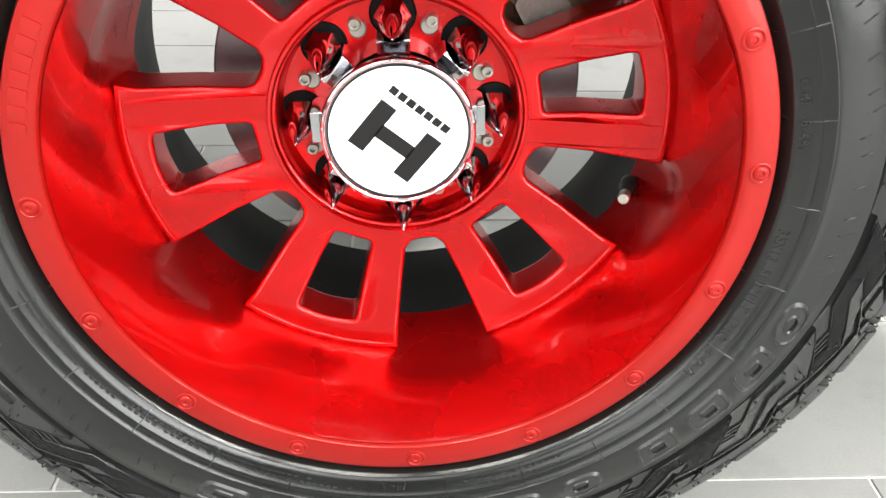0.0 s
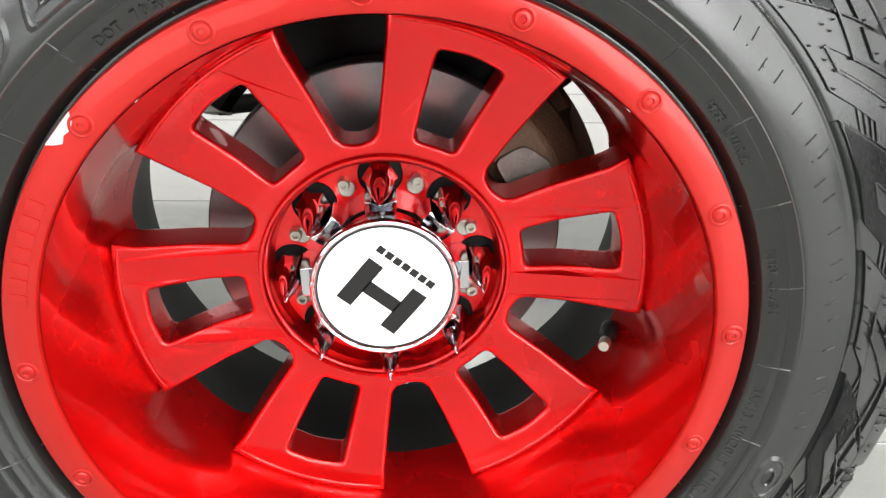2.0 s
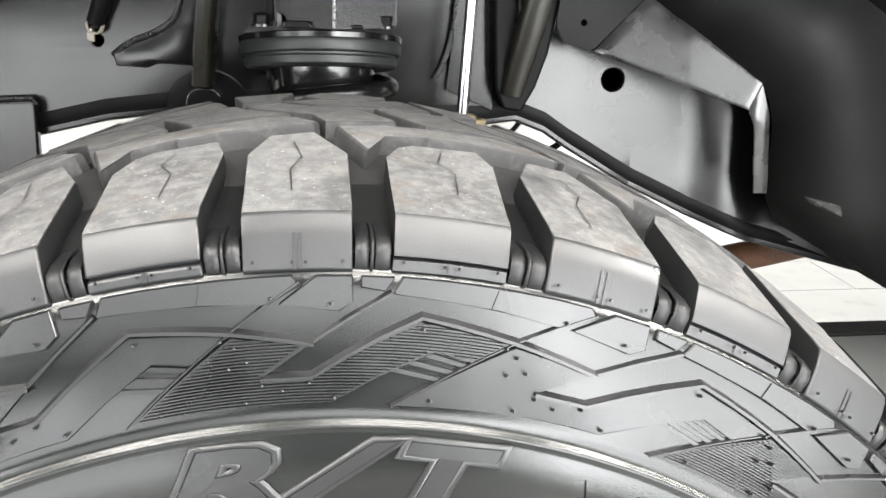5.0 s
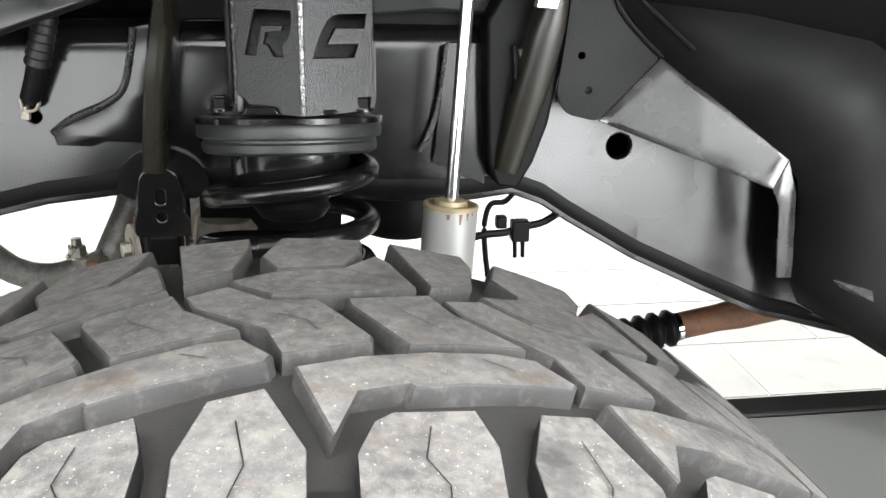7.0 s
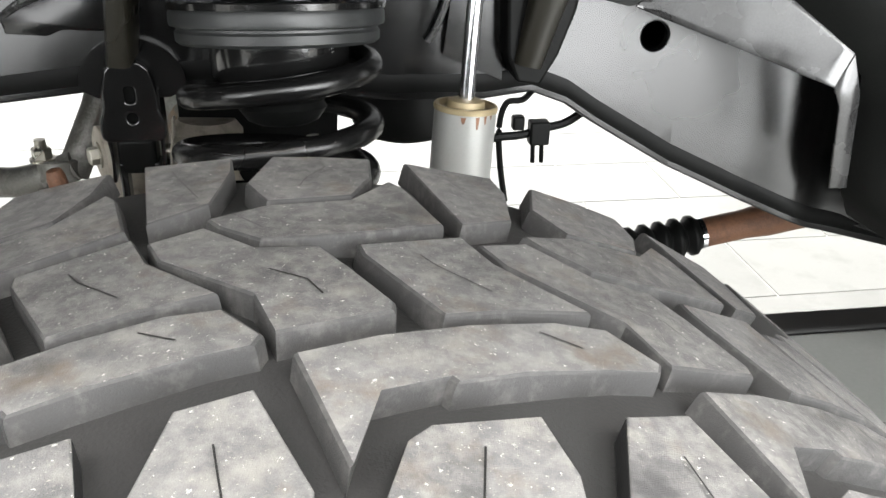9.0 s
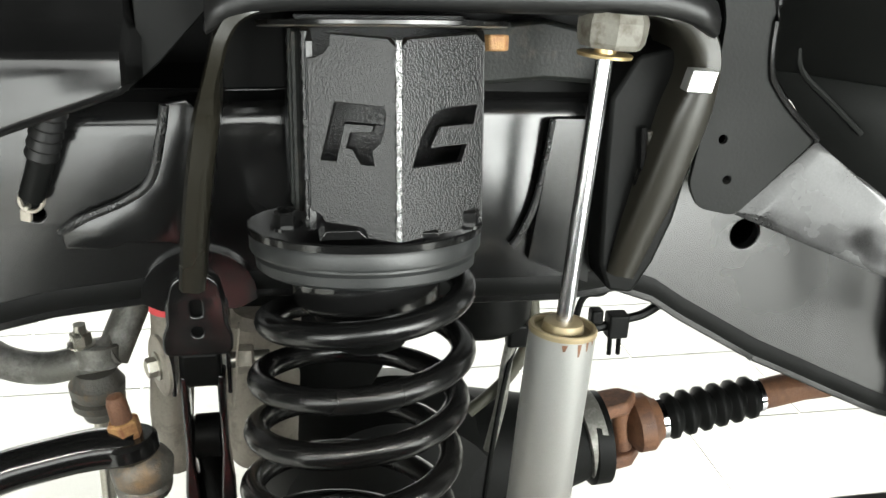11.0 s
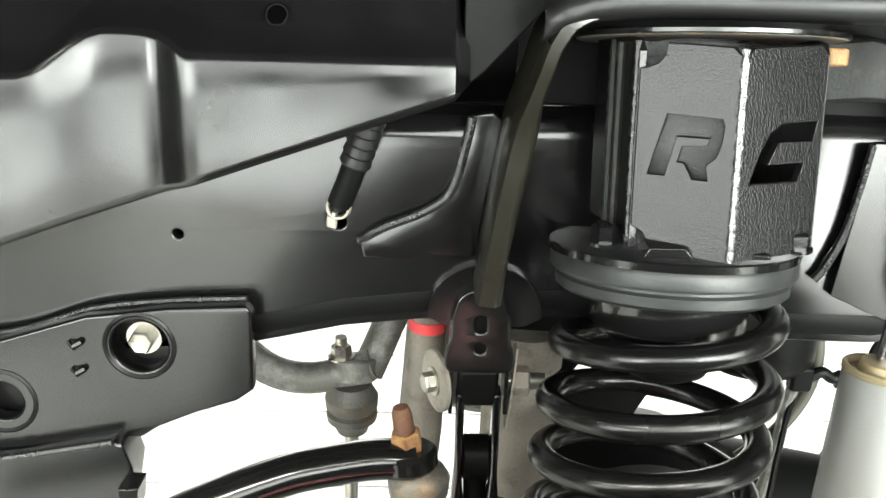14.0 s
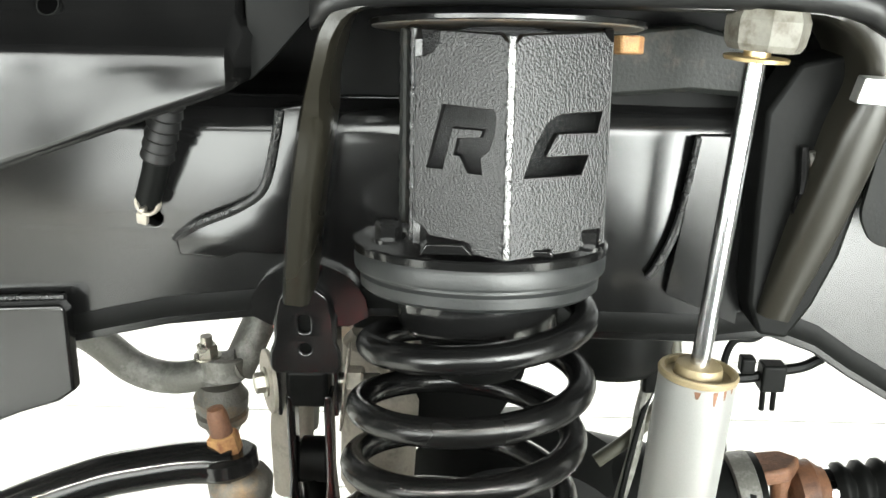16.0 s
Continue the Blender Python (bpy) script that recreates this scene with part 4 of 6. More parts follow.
for a, p in ((114.8, 2.6), (126.5, 6), (137.5, 2.6), (147.5, 7)):
    block_letter(a, 4.6, 0.3165, 0.3440, 0.35, p)


def big_letter(ch, a, r, size, shear, wide):
    """A large letter with a raised round outline and a lower hatched face."""
    def lay(bm, n0, h):
        bm.verts.ensure_lookup_table()
        out, cw = Vector((math.cos(radians(a)), 0, math.sin(radians(a)))), Vector((math.sin(radians(a)), 0, -math.cos(radians(a))))
        for v in bm.verts[n0:]:
            rr = r + v.co.y
            x = v.co.x * wide + (v.co.y - size * 0.36) * shear
            flat = Vector((CX, 0, CZ)) + out * rr + cw * x
            v.co = Vector((flat.x, wall_y(math.hypot(flat.x - CX, flat.z - CZ)) - h - v.co.z, flat.z))
    for fill, bevel, extrude, h in (("NONE", 0.0011, 0.0, 0.0007), ("BOTH", 0.0, 0.0012, 0.0004)):
        cu = bpy.data.curves.new("char", "FONT")
        cu.body, cu.size, cu.align_x, cu.extrude, cu.resolution_u = ch, size, "CENTER", extrude, 3
        cu.offset = 0.0022 if fill == "NONE" else 0.0012
        cu.fill_mode, cu.bevel_depth, cu.bevel_resolution = fill, bevel, 2
        ob = bpy.data.objects.new("char", cu)
        scene.collection.objects.link(ob)
        bpy.context.view_layer.update()
        me = bpy.data.meshes.new_from_object(ob.evaluated_get(bpy.context.evaluated_depsgraph_get()))
        bm = bmesh.new()
        bm.from_mesh(me)
        lay(bm, 0, h)
        bpy.data.objects.remove(ob)
        bpy.data.curves.remove(cu)
        bpy.data.meshes.remove(me)
        part("raised_letter", bm, RUBBER, wall_part, "large raised black letter", smooth=40)


big_letter("R", 95.6, 0.3170, 0.0365, 0.55, 1.95)
big_letter("/", 88.2, 0.3170, 0.0350, 0.95, 2.0)
big_letter("T", 80.8, 0.3170, 0.0365, 0.38, 1.65)
for a, p in ((-20.2, 2.4), (-28.8, 6), (-38.0, 8), (-47.6, 8), (-61, 2.6), (-71, 2.6), (-80.5, 6), (-90, 8), (-99.5, 7), (-109, 6), (-118, 7)):
    block_letter(a, 3.9, 0.3165, 0.3435, 0.15, p)


# ---- chassis and suspension ----
rail = thing("frame_rail", "satin black steel chassis rail", "chassis rail", (0, 0.75, 0.85))
RAIL = [(-0.80, 0.735), (-0.60, 0.745), (-0.489, 0.755), (-0.30, 0.773), (-0.23, 0.789), (-0.16, 0.797), (-0.06, 0.800), (0.05, 0.790), (0.10, 0.784), (0.19, 0.783), (0.235, 0.789), (0.27, 0.776), (0.30, 0.756), (0.38, 0.709), (0.46, 0.671), (0.54, 0.638), (0.70, 0.592), (1.0, 0.555), (2.2, 0.545),
        (2.2, 0.72), (1.0, 0.74), (0.70, 0.785), (0.54, 0.845), (0.40, 0.925), (0.30, 0.955), (0.20, 0.962), (-0.19, 0.962), (-0.40, 0.950), (-0.80, 0.94)]
def flare(bm):
    """Bends the rail outwards behind the spring, then back, and leans its face back."""
    for x in (-0.10, -0.05, 0.0, 0.05, 0.08, 0.11, 0.14, 0.17, 0.20, 0.23, 0.26, 0.29, 0.32, 0.35, 0.38, 0.41, 0.435, 0.450, 0.465, 0.480, 0.490, 0.500, 0.510, 0.520, 0.535, 0.560):
        bmesh.ops.bisect_plane(bm, geom=bm.verts[:] + bm.edges[:] + bm.faces[:], plane_co=(x, 0, 0), plane_no=(1, 0, 0))
    for z in (0.940, 0.944, 0.948, 0.952, 0.956):
        bmesh.ops.bisect_plane(bm, geom=bm.verts[:] + bm.edges[:] + bm.faces[:], plane_co=(0, 0, z), plane_no=(0, 0, 1))
    for v in bm.verts:
        if v.co.y < 0.72:
            up = min(0.0235, max(0.0, v.co.z - 0.938))
            v.co.y += 0.024 - math.sqrt(0.024 ** 2 - up ** 2)
        v.co.y -= float(np.interp(v.co.x, [0.43, 0.445, 0.46, 0.50, 0.515, 0.53, 0.56, 0.75], [0, 0.0005, 0.0025, 0.0115, 0.0136, 0.0120, 0.0070, 0]))
        lean = float(np.interp(v.co.x, [-0.10, 0.05, 0.25, 0.35, 0.50], [0.015, 0.06, 0.07, 0.05, 0.045]))
        v.co.y += lean * max(0.0, v.co.z - 0.012 - float(np.interp(v.co.x, [p[0] for p in RAIL[:19]], [p[1] for p in RAIL[:19]])))
    bm.normal_update()
    return bm


part("web", flare(plate_with_holes(RAIL, [circle(0.352, 0.836, 0.0155, 28), circle(-0.355, 0.861, 0.0055, 16), circle(-0.232, 0.874, 0.008, 16)], 0.012, lambda u, v, w: Vector((u, 0.706 - w, v)), 0.002)), BLACK, rail)
part("inner_web", prism(RAIL, 0.80, 0.806), BLACK, rail)
low = RAIL[:19]
bm = bmesh.new()
va = [[bm.verts.new((x, y, z + dz)) for x, z in low] for y, dz in ((0.7010, 0.012), (0.7016, 0.006), (0.7050, 0.002), (0.712, -0.001), (0.80, -0.001), (0.806, 0.003))]
for p, q in zip(va, va[1:]):
    for i in range(len(low) - 1):
        bm.faces.new((p[i], p[i + 1], q[i + 1], q[i]))
bmesh.ops.recalc_face_normals(bm, faces=bm.faces)
part("bottom_flange", flare(bm), BLACK, rail, smooth=60)
# Dark strip stands for the shade on the rail's downturned lower edge.
bm = bmesh.new()
rows = [[bm.verts.new((x, y, z + dz)) for x, z in low] for y, dz in ((0.6994, 0.022), (0.6984, 0.016), (0.6994, 0.006), (0.704, -0.002), (0.712, -0.004))]
for p, q in zip(rows, rows[1:]):
    for i in range(len(low) - 1):
        bm.faces.new((p[i], p[i + 1], q[i + 1], q[i]))
bmesh.ops.recalc_face_normals(bm, faces=bm.faces)
part("shade_edge", flare(bm), DARK, rail, "dull black strip that puts shade along the lower edge", smooth=60)
top = RAIL[19:]
bm = bmesh.new()
va = [[bm.verts.new((x, y, z + dz)) for x, z in top] for y, dz in ((0.702, -0.004), (0.712, 0.004), (0.806, 0.004))]
for p, q in zip(va, va[1:]):
    for i in range(len(top) - 1):
        bm.faces.new((p[i], p[i + 1], q[i + 1], q[i]))
part("top_flange", flare(bm), BLACK, rail, smooth=60)
GUS = [(-0.213, 0.861), (-0.197, 0.871), (-0.165, 0.884), (-0.145, 0.900), (-0.135, 0.936), (-0.131, 0.958), (-0.118, 0.960), (-0.113, 0.955), (-0.116, 0.932), (-0.123, 0.894), (-0.131, 0.851), (-0.169, 0.853), (-0.181, 0.848), (-0.211, 0.850)]
part("gusset", plate_with_holes(GUS, [], 0.016, lambda u, v, w: Vector((u, 0.701 - w, v)), 0.0025), BLACK, rail)
part("weld_bead", tube(spline([(-0.216, 0.697, 0.859), (-0.198, 0.693, 0.872), (-0.166, 0.693, 0.886), (-0.147, 0.693, 0.902), (-0.137, 0.693, 0.937), (-0.133, 0.693, 0.958)], 6), 0.0036, 8), WELD, rail, "rippled black weld bead")
part("weld_bead", tube(spline([(0.136, 0.697, 0.836), (0.142, 0.697, 0.845), (0.152, 0.697, 0.87), (0.158, 0.697, 0.90), (0.163, 0.697, 0.943)], 6), 0.0034, 8), WELD, rail, "rippled black weld bead")
part("side_plate", prism([(0.163, 0.945), (0.205, 0.945), (0.205, 0.800), (0.150, 0.824), (0.158, 0.885)], 0.694, 0.7015), BLACK, rail, bevel=0.002)

LOWBOX = [(-0.80, 0.640), (-0.485, 0.685), (-0.408, 0.700), (-0.402, 0.697), (-0.396, 0.672), (-0.402, 0.640), (-0.80, 0.590)]
xplate = thing("crossmember_plate", "black steel crossmember plate with a recessed bolt", "bracket", (-0.42, 0.68, 0.76))
XP = [(-0.80, 0.745), (-0.62, 0.762), (-0.489, 0.778), (-0.423, 0.799), (-0.36, 0.807), (-0.302, 0.810), (-0.299, 0.806), (-0.301, 0.742), (-0.313, 0.733), (-0.345, 0.722), (-0.377, 0.708), (-0.39, 0.699), (-0.417, 0.697), (-0.80, 0.640)]
part("plate", plate_with_holes(XP, [circle(-0.384, 0.7775, 0.0245, 32), circle(-0.497, 0.727, 0.019, 32)], 0.014, lambda u, v, w: Vector((u, 0.683 - w, v)), 0.0025), BLACK, xplate)
for bx, bz in ((-0.384, 0.7775), (-0.497, 0.727)):
    part("recess", lathe([(-0.0025, 0.0285), (-0.0035, 0.0265), (-0.002, 0.0245), (0.022, 0.0230), (0.022, 0)], (bx, 0.678, bz), (0, 1, 0), 40, caps=False), SATIN, xplate)
hex_bolt((-0.385, 0.692, 0.778), (0, -1, 0), 0.0100, 0.010, xplate, STEEL, 0.0138)
for bz in (0.780, 0.757):
    part("tab", tube([(-0.437, 0.676, bz), (-0.433, 0.672, bz - 0.002), (-0.428, 0.6745, bz + 0.001)], 0.003, 8), BLACK, xplate)
part("weld_bead", tube(spline([(-0.60, 0.693, 0.765), (-0.489, 0.693, 0.780), (-0.423, 0.693, 0.801), (-0.36, 0.693, 0.809), (-0.303, 0.693, 0.812)], 6), 0.003, 8), WELD, xplate)
part("lower_box", prism(LOWBOX, 0.664, 0.700), BLACK, xplate, bevel=0.003)
part("weld_bead", tube([(-0.80, 0.663, 0.640), (-0.485, 0.663, 0.685), (-0.408, 0.663, 0.700)], 0.003, 8), WELD, xplate)
part("flange", prism([(-0.400, 0.672), (-0.384, 0.672), (-0.387, 0.650), (-0.400, 0.640)], 0.640, 0.664), BLACK, xplate, bevel=0.001)

# bucket over the coil
bucket = thing("coil_bucket", "satin black stamped coil spring bucket", "suspension mount", (0.08, 0.66, 0.95))
ARCH = spline([(-0.119, 0.640, 0.832), (-0.115, 0.636, 0.87), (-0.108, 0.630, 0.92), (-0.101, 0.625, 0.96), (-0.0965, 0.614, 0.985), (-0.0910, 0.607, 1.005), (-0.0855, 0.604, 1.022), (-0.074, 0.604, 1.036), (-0.050, 0.607, 1.042), (0.02, 0.612, 1.043), (0.09, 0.612, 1.042), (0.17, 0.618, 1.040), (0.222, 0.622, 1.036), (0.246, 0.626, 1.018), (0.254, 0.628, 0.992), (0.247, 0.632, 0.95), (0.237, 0.640, 0.90), (0.228, 0.648, 0.86), (0.220, 0.655, 0.822)], 6)
bm = bmesh.new()
rows = []
for i, p in enumerate(ARCH):
    t = (ARCH[min(i + 1, len(ARCH) - 1)] - ARCH[max(i - 1, 0)]).normalized()
    nrm = Vector((t.z, 0, -t.x)).normalized()
    w = 0.0055 + 0.0037 * smooth01((0.995 - p.z) / 0.04) + 0.006 * smooth01((p.x - 0.20) / 0.04) if p.x < -0.06 or p.x > 0.2 else 0.0058
    rows.append([bm.verts.new(q) for q in (p + nrm * w + Vector((0, 0.006, 0)), p + nrm * w * 0.6, p, p - nrm * w * 0.7, p - nrm * w + Vector((0, 0.006, 0)), Vector((p.x - nrm.x * w, 0.703, p.z - nrm.z * w)), Vector((p.x + nrm.x * w, 0.703, p.z + nrm.z * w)))])
for a, b in zip(rows, rows[1:]):
    for k in range(7):
        bm.faces.new((a[k], a[(k + 1) % 7], b[(k + 1) % 7], b[k]))
bm.faces.new(rows[0])
bm.faces.new(rows[-1])
bmesh.ops.recalc_face_normals(bm, faces=bm.faces)
part("arch", bm, BAR, bucket, "dull olive-black bent flat bar", smooth=60)
part("pillar", prism([(0.196, 0.968), (0.214, 1.000), (0.262, 1.010), (0.272, 0.985), (0.272, 0.932), (0.261, 0.868), (0.248, 0.830), (0.233, 0.803), (0.212, 0.806), (0.202, 0.83), (0.198, 0.90)], 0.664, 0.703), DARK, bucket, bevel=0.005)
part("pillar_fold", tube(spline([(0.222, 0.660, 0.947), (0.225, 0.660, 0.915), (0.224, 0.660, 0.86), (0.221, 0.662, 0.825)], 5), 0.005, 8, flat=0.6), BLACK, bucket)
part("weld_bead", tube(spline([(0.228, 0.661, 0.943), (0.231, 0.661, 0.93), (0.229, 0.661, 0.918)], 5), 0.003, 8), CAST, bucket, "rusty weld spatter")
bm = bmesh.new()
grid = []
for i in range(25):
    u = i / 24
    x = -0.095 + 0.338 * u
    drop = 0.016 * abs(2 * u - 1) ** 8
    grid.append([bm.verts.new((x, y, z - drop)) for y, z in ((0.618, 1.0385), (0.608, 1.0385), (0.602, 1.043), (0.602, 1.052), (0.610, 1.062), (0.65, 1.072), (0.80, 1.085))])
for p, q in zip(grid, grid[1:]):
    for k in range(6):
        bm.faces.new((p[k], p[k + 1], q[k + 1], q[k]))
bmesh.ops.recalc_face_normals(bm, faces=bm.faces)
roof = part("roof", bm, SATIN, bucket, smooth=60)
sol = roof.modifiers.new("sheet", "SOLIDIFY")
sol.thickness = 0.003
part("back_wall", box(-0.10, 0.24, 0.725, 0.735, 0.955, 1.045), DARK, bucket)
part("rear_fill", prism([(0.075, 1.012), (0.150, 1.020), (0.195, 1.010), (0.205, 0.985), (0.205, 0.970), (0.150, 0.974), (0.075, 0.968)], 0.70, 0.72), GRIME, bucket, bevel=0.004)

# bolted spacer with cut-out emblem
# the spring leans inwards at its top
AXIS = Vector((0, math.sin(radians(9.5)), math.cos(radians(9.5))))
FRONT = Vector((0, -AXIS.z, AXIS.y))
SEAT = Vector((0.008, 0.645, 0.8835))
LEAN = math.tan(radians(9.5))
spacer = thing("spring_spacer", "black powder-coated steel coil spacer with cut-out emblem", "spring spacer", (0.02, 0.62, 0.90))


def spacer_plate(p0, p1, z0, z1, holes, notched=False):
    p0, p1 = Vector(p0), Vector(p1)
    d = (p1 - p0).normalized()
    n = Vector((d.y, -d.x))
    L = (p1 - p0).length
    out = [(0, z0), (L, z0), (L, z1 - 0.006), (L - 0.006, z1), (0.006, z1), (0, z1 - 0.006)]
    if notched:
        out = [(0, z0 + 0.014), (0.007, z0 + 0.011), (0.011, z0 + 0.005), (0.011, z0)] + out[1:4] + [(0.016, z1), (0.015, z1 - 0.007), (0.011, z1 - 0.012), (0.005, z1 - 0.015), (0, z1 - 0.016)]
    return part("plate", plate_with_holes(out, holes, 0.005, lambda u, v, w: Vector((p0.x + d.x * u + n.x * w, p0.y + d.y * u + n.y * w + LEAN * (v - 0.8985), v)), 0.0006), POWDER, spacer)


PL, PS, PR = (-0.0325, 0.5925), (0.021, 0.565), (0.080, 0.592)
LL = math.hypot(PS[0] - PL[0], PS[1] - PL[1])
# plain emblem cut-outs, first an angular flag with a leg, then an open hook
flag = [(0.0200, 0.9835), (0.0585, 0.9835), (0.0605, 0.9790), (0.0590, 0.9680), (0.0560, 0.9600), (0.0495, 0.9548), (0.0514, 0.9452), (0.0399, 0.9448), (0.0337, 0.9540), (0.0280, 0.9540), (0.0318, 0.9650), (0.0485, 0.9668), (0.0494, 0.9703), (0.0284, 0.9697), (0.0215, 0.9452), (0.0075, 0.9445)]
hook = [(0.0615, 0.9798), (0.0320, 0.9800), (0.0233, 0.9752), (0.0154, 0.9628), (0.0085, 0.9445), (0.0480, 0.9430), (0.0535, 0.9550), (0.0243, 0.9562), (0.0308, 0.9680), (0.0582, 0.9668)]
spacer_plate(PL, PS, 0.8985, 1.024, [[(0.0065 + (u - 0.0075) * 0.88, v) for u, v in flag]], True)
spacer_plate(PS, PR, 0.8985, 1.024, [hook])
spacer_plate((-0.045, 0.668), PL, 0.8985, 1.024, [])
spacer_plate(PR, (0.088, 0.668), 0.8985, 1.024, [])
spacer_plate((0.088, 0.668), (-0.045, 0.668), 0.8985, 1.024, [])
part("weld_bead", tube([(PS[0], PS[1] - 0.002 + LEAN * 0.125 * i / 40, 0.899 + 0.125 * i / 40) for i in range(41)], 0.0026, 8, radii=[0.0019 + 0.0005 * ((i * 5) % 3) for i in range(41)]), WELD_BRIGHT, spacer, "bright rippled weld bead")
part("weld_bead", tube([(PL[0] - 0.003, PL[1] + 0.002 + LEAN * 0.125 * i / 40, 0.899 + 0.125 * i / 40) for i in range(41)], 0.002, 8, radii=[0.0016 + 0.0004 * ((i * 5) % 3) for i in range(41)]), WELD, spacer)
for wx, wy in ((-0.0405, 0.632), (-0.0385, 0.618)):
    part("weld_bead", tube([(wx - 0.0022, wy + LEAN * 0.118 * i / 40, 0.902 + 0.118 * i / 40) for i in range(41)], 0.003, 8, radii=[0.0028 + 0.00025 * ((i * 7) % 4) for i in range(41)]), GRIME, spacer, "rough grimy weld bead")
part("top_flange", lathe([(0.1375, 0.0885), (0.1382, 0.0895), (0.1405, 0.0895), (0.1412, 0.0885), (0.1412, 0)], SEAT + Vector((0.014, 0, 0)), AXIS, 64), BLACK_GLOSS, spacer)
part("bottom_flange", lathe([(-0.006, 0.0850), (-0.0012, 0.0858), (0, 0.0850), (0, 0)], SEAT, AXIS, 64), BLACK_GLOSS, spacer)
part("bolt_nut", lathe([(-0.011, 0.0105), (0, 0.0108)], SEAT + AXIS * 0.1375 + Vector((0.087, -0.030, 0)), AXIS, 6), RUST_ORANGE, spacer, "rusty orange nut", bevel=0.0015)
part("rust_smear", lathe([(-0.0006, 0.030), (-0.0006, 0.0868), (0.0002, 0.0876)], SEAT + AXIS * 0.1375 + Vector((0.014, 0, 0)), AXIS, 64, caps=False), CAST, spacer, "rusty underside of the top flange")
for bx, by in ((-0.050, 0.597), (0.072, 0.592)):
    hex_bolt((bx, by, 0.898), (0, 0, 1), 0.0085, 0.010, spacer, BLACK_GLOSS, 0.011)
part("tab", prism([(-0.030, 0.898), (0.002, 0.898), (-0.004, 0.905), (-0.026, 0.905)], 0.570, 0.590), BLACK_GLOSS, spacer, bevel=0.001)
part("tab", prism([(0.030, 0.898), (0.050, 0.898), (0.048, 0.902), (0.033, 0.902)], 0.570, 0.580), BLACK_GLOSS, spacer, bevel=0.001)

isolator = thing("spring_isolator", "grey-black rubber coil spring isolator", "rubber isolator", tuple(SEAT))
part("upper_ring", lathe([(-0.0195, 0.0800), (-0.0185, 0.0835), (-0.0165, 0.0845), (-0.009, 0.0845), (-0.006, 0.0830), (-0.006, 0)], SEAT, AXIS, 64), ISOLATOR, isolator)
part("lower_ring", lathe([(-0.033, 0.064), (-0.0325, 0.0770), (-0.0300, 0.0800), (-0.0235, 0.0805), (-0.0215, 0.0790), (-0.0195, 0.0790), (-0.0195, 0.07)], SEAT, AXIS, 64), ISOLATOR, isolator)
stop = thing("bump_stop", "glossy black bump stop cup inside the coil", "bump stop", tuple(SEAT))
part("cup", lathe([(-0.063, 0.040), (-0.063, 0.050), (-0.057, 0.0545), (-0.030, 0.0560), (-0.030, 0)], SEAT, AXIS, 48), BLACK_GLOSS, stop)
part("rubber", lathe([(-0.098, 0), (-0.098, 0.020), (-0.094, 0.029), (-0.084, 0.036), (-0.079, 0.033), (-0.073, 0.039), (-0.061, 0.039)], SEAT, AXIS, 40, caps=False), DARK, stop, "dull black rubber bumper")

# coil
spring = thing("coil_spring", "thick glossy black coil spring", "coil spring", (0, 0.62, 0.70))
pts = []
for i in range(17, 6 * 48 + 1):
    th = 2 * math.pi * i / 48
    h = float(np.interp(i / 48, [0.35, 0.55, 1, 2, 3, 6], [-0.034, -0.0390, -0.0630, -0.1090, -0.1490, -0.290]))
    rad = 0.0700 + 0.006 * min(1, max(0, (-0.045 - h) / 0.05))
    c = SEAT + AXIS * h + Vector((0.004 + 0.10 * (h + 0.03), 0, 0))
    pts.append(c + rad * (math.cos(th) * FRONT - math.sin(th) * Vector((1, 0, 0))))
part("coil", tube(pts, 0.0097, 14), COIL, spring, smooth=60)
part("coil_end", lathe([(-0.001, 0.0099), (0.002, 0.0092), (0.003, 0.0070), (0.003, 0)], pts[0], pts[0] - pts[1], 16), STEEL, spring, "bare cut end of the coil")
seat = solo("lower_spring_perch", lathe([(0, 0.06), (0, 0.100), (0.012, 0.104), (0.016, 0.100), (0.016, 0)], (-0.022, 0.645, 0.550), (0, 0, 1), 48), DARK, "black lower coil spring seat on the axle", "spring seat")

# shock absorber
BUSH = second(mat("dirty_grey_rubber", (0.10, 0.095, 0.08), 0.6, 0, 0, 0.2, 60, 0.2, 0.08), (0.05, 0.042, 0.03), 60, 0.5, 0.65)
ROD = mat("polished_piston_rod", (0.74, 0.74, 0.75), 0.20, 1.0, 0, 0, 60, 0.04, 0.04)
shock = thing("shock_absorber", "silver shock absorber with a chrome rod", "shock absorber", (0.155, 0.612, 0.72))
s_lo, s_hi = Vector((0.1320, 0.586, 0.45)), Vector((0.1560, 0.611, 0.8045))
sax = (s_hi - s_lo).normalized()
SL = (s_hi - s_lo).length
part("body", lathe([(0, 0.0258), (SL - 0.004, 0.0258)], s_lo, sax, 48), SHOCK, shock, "matte silver shock body")
part("body_cap", lathe([(SL - 0.004, 0.0256), (SL - 0.0035, 0.0264), (SL - 0.0006, 0.0266), (SL + 0.001, 0.0256), (SL + 0.001, 0.0230), (SL - 0.003, 0.0215), (SL - 0.003, 0.0165), (SL + 0.004, 0.0150), (SL + 0.005, 0.0120), (SL + 0.005, 0)], s_lo, sax, 48), BRASS, shock, "yellowed rolled rim with rust spots")
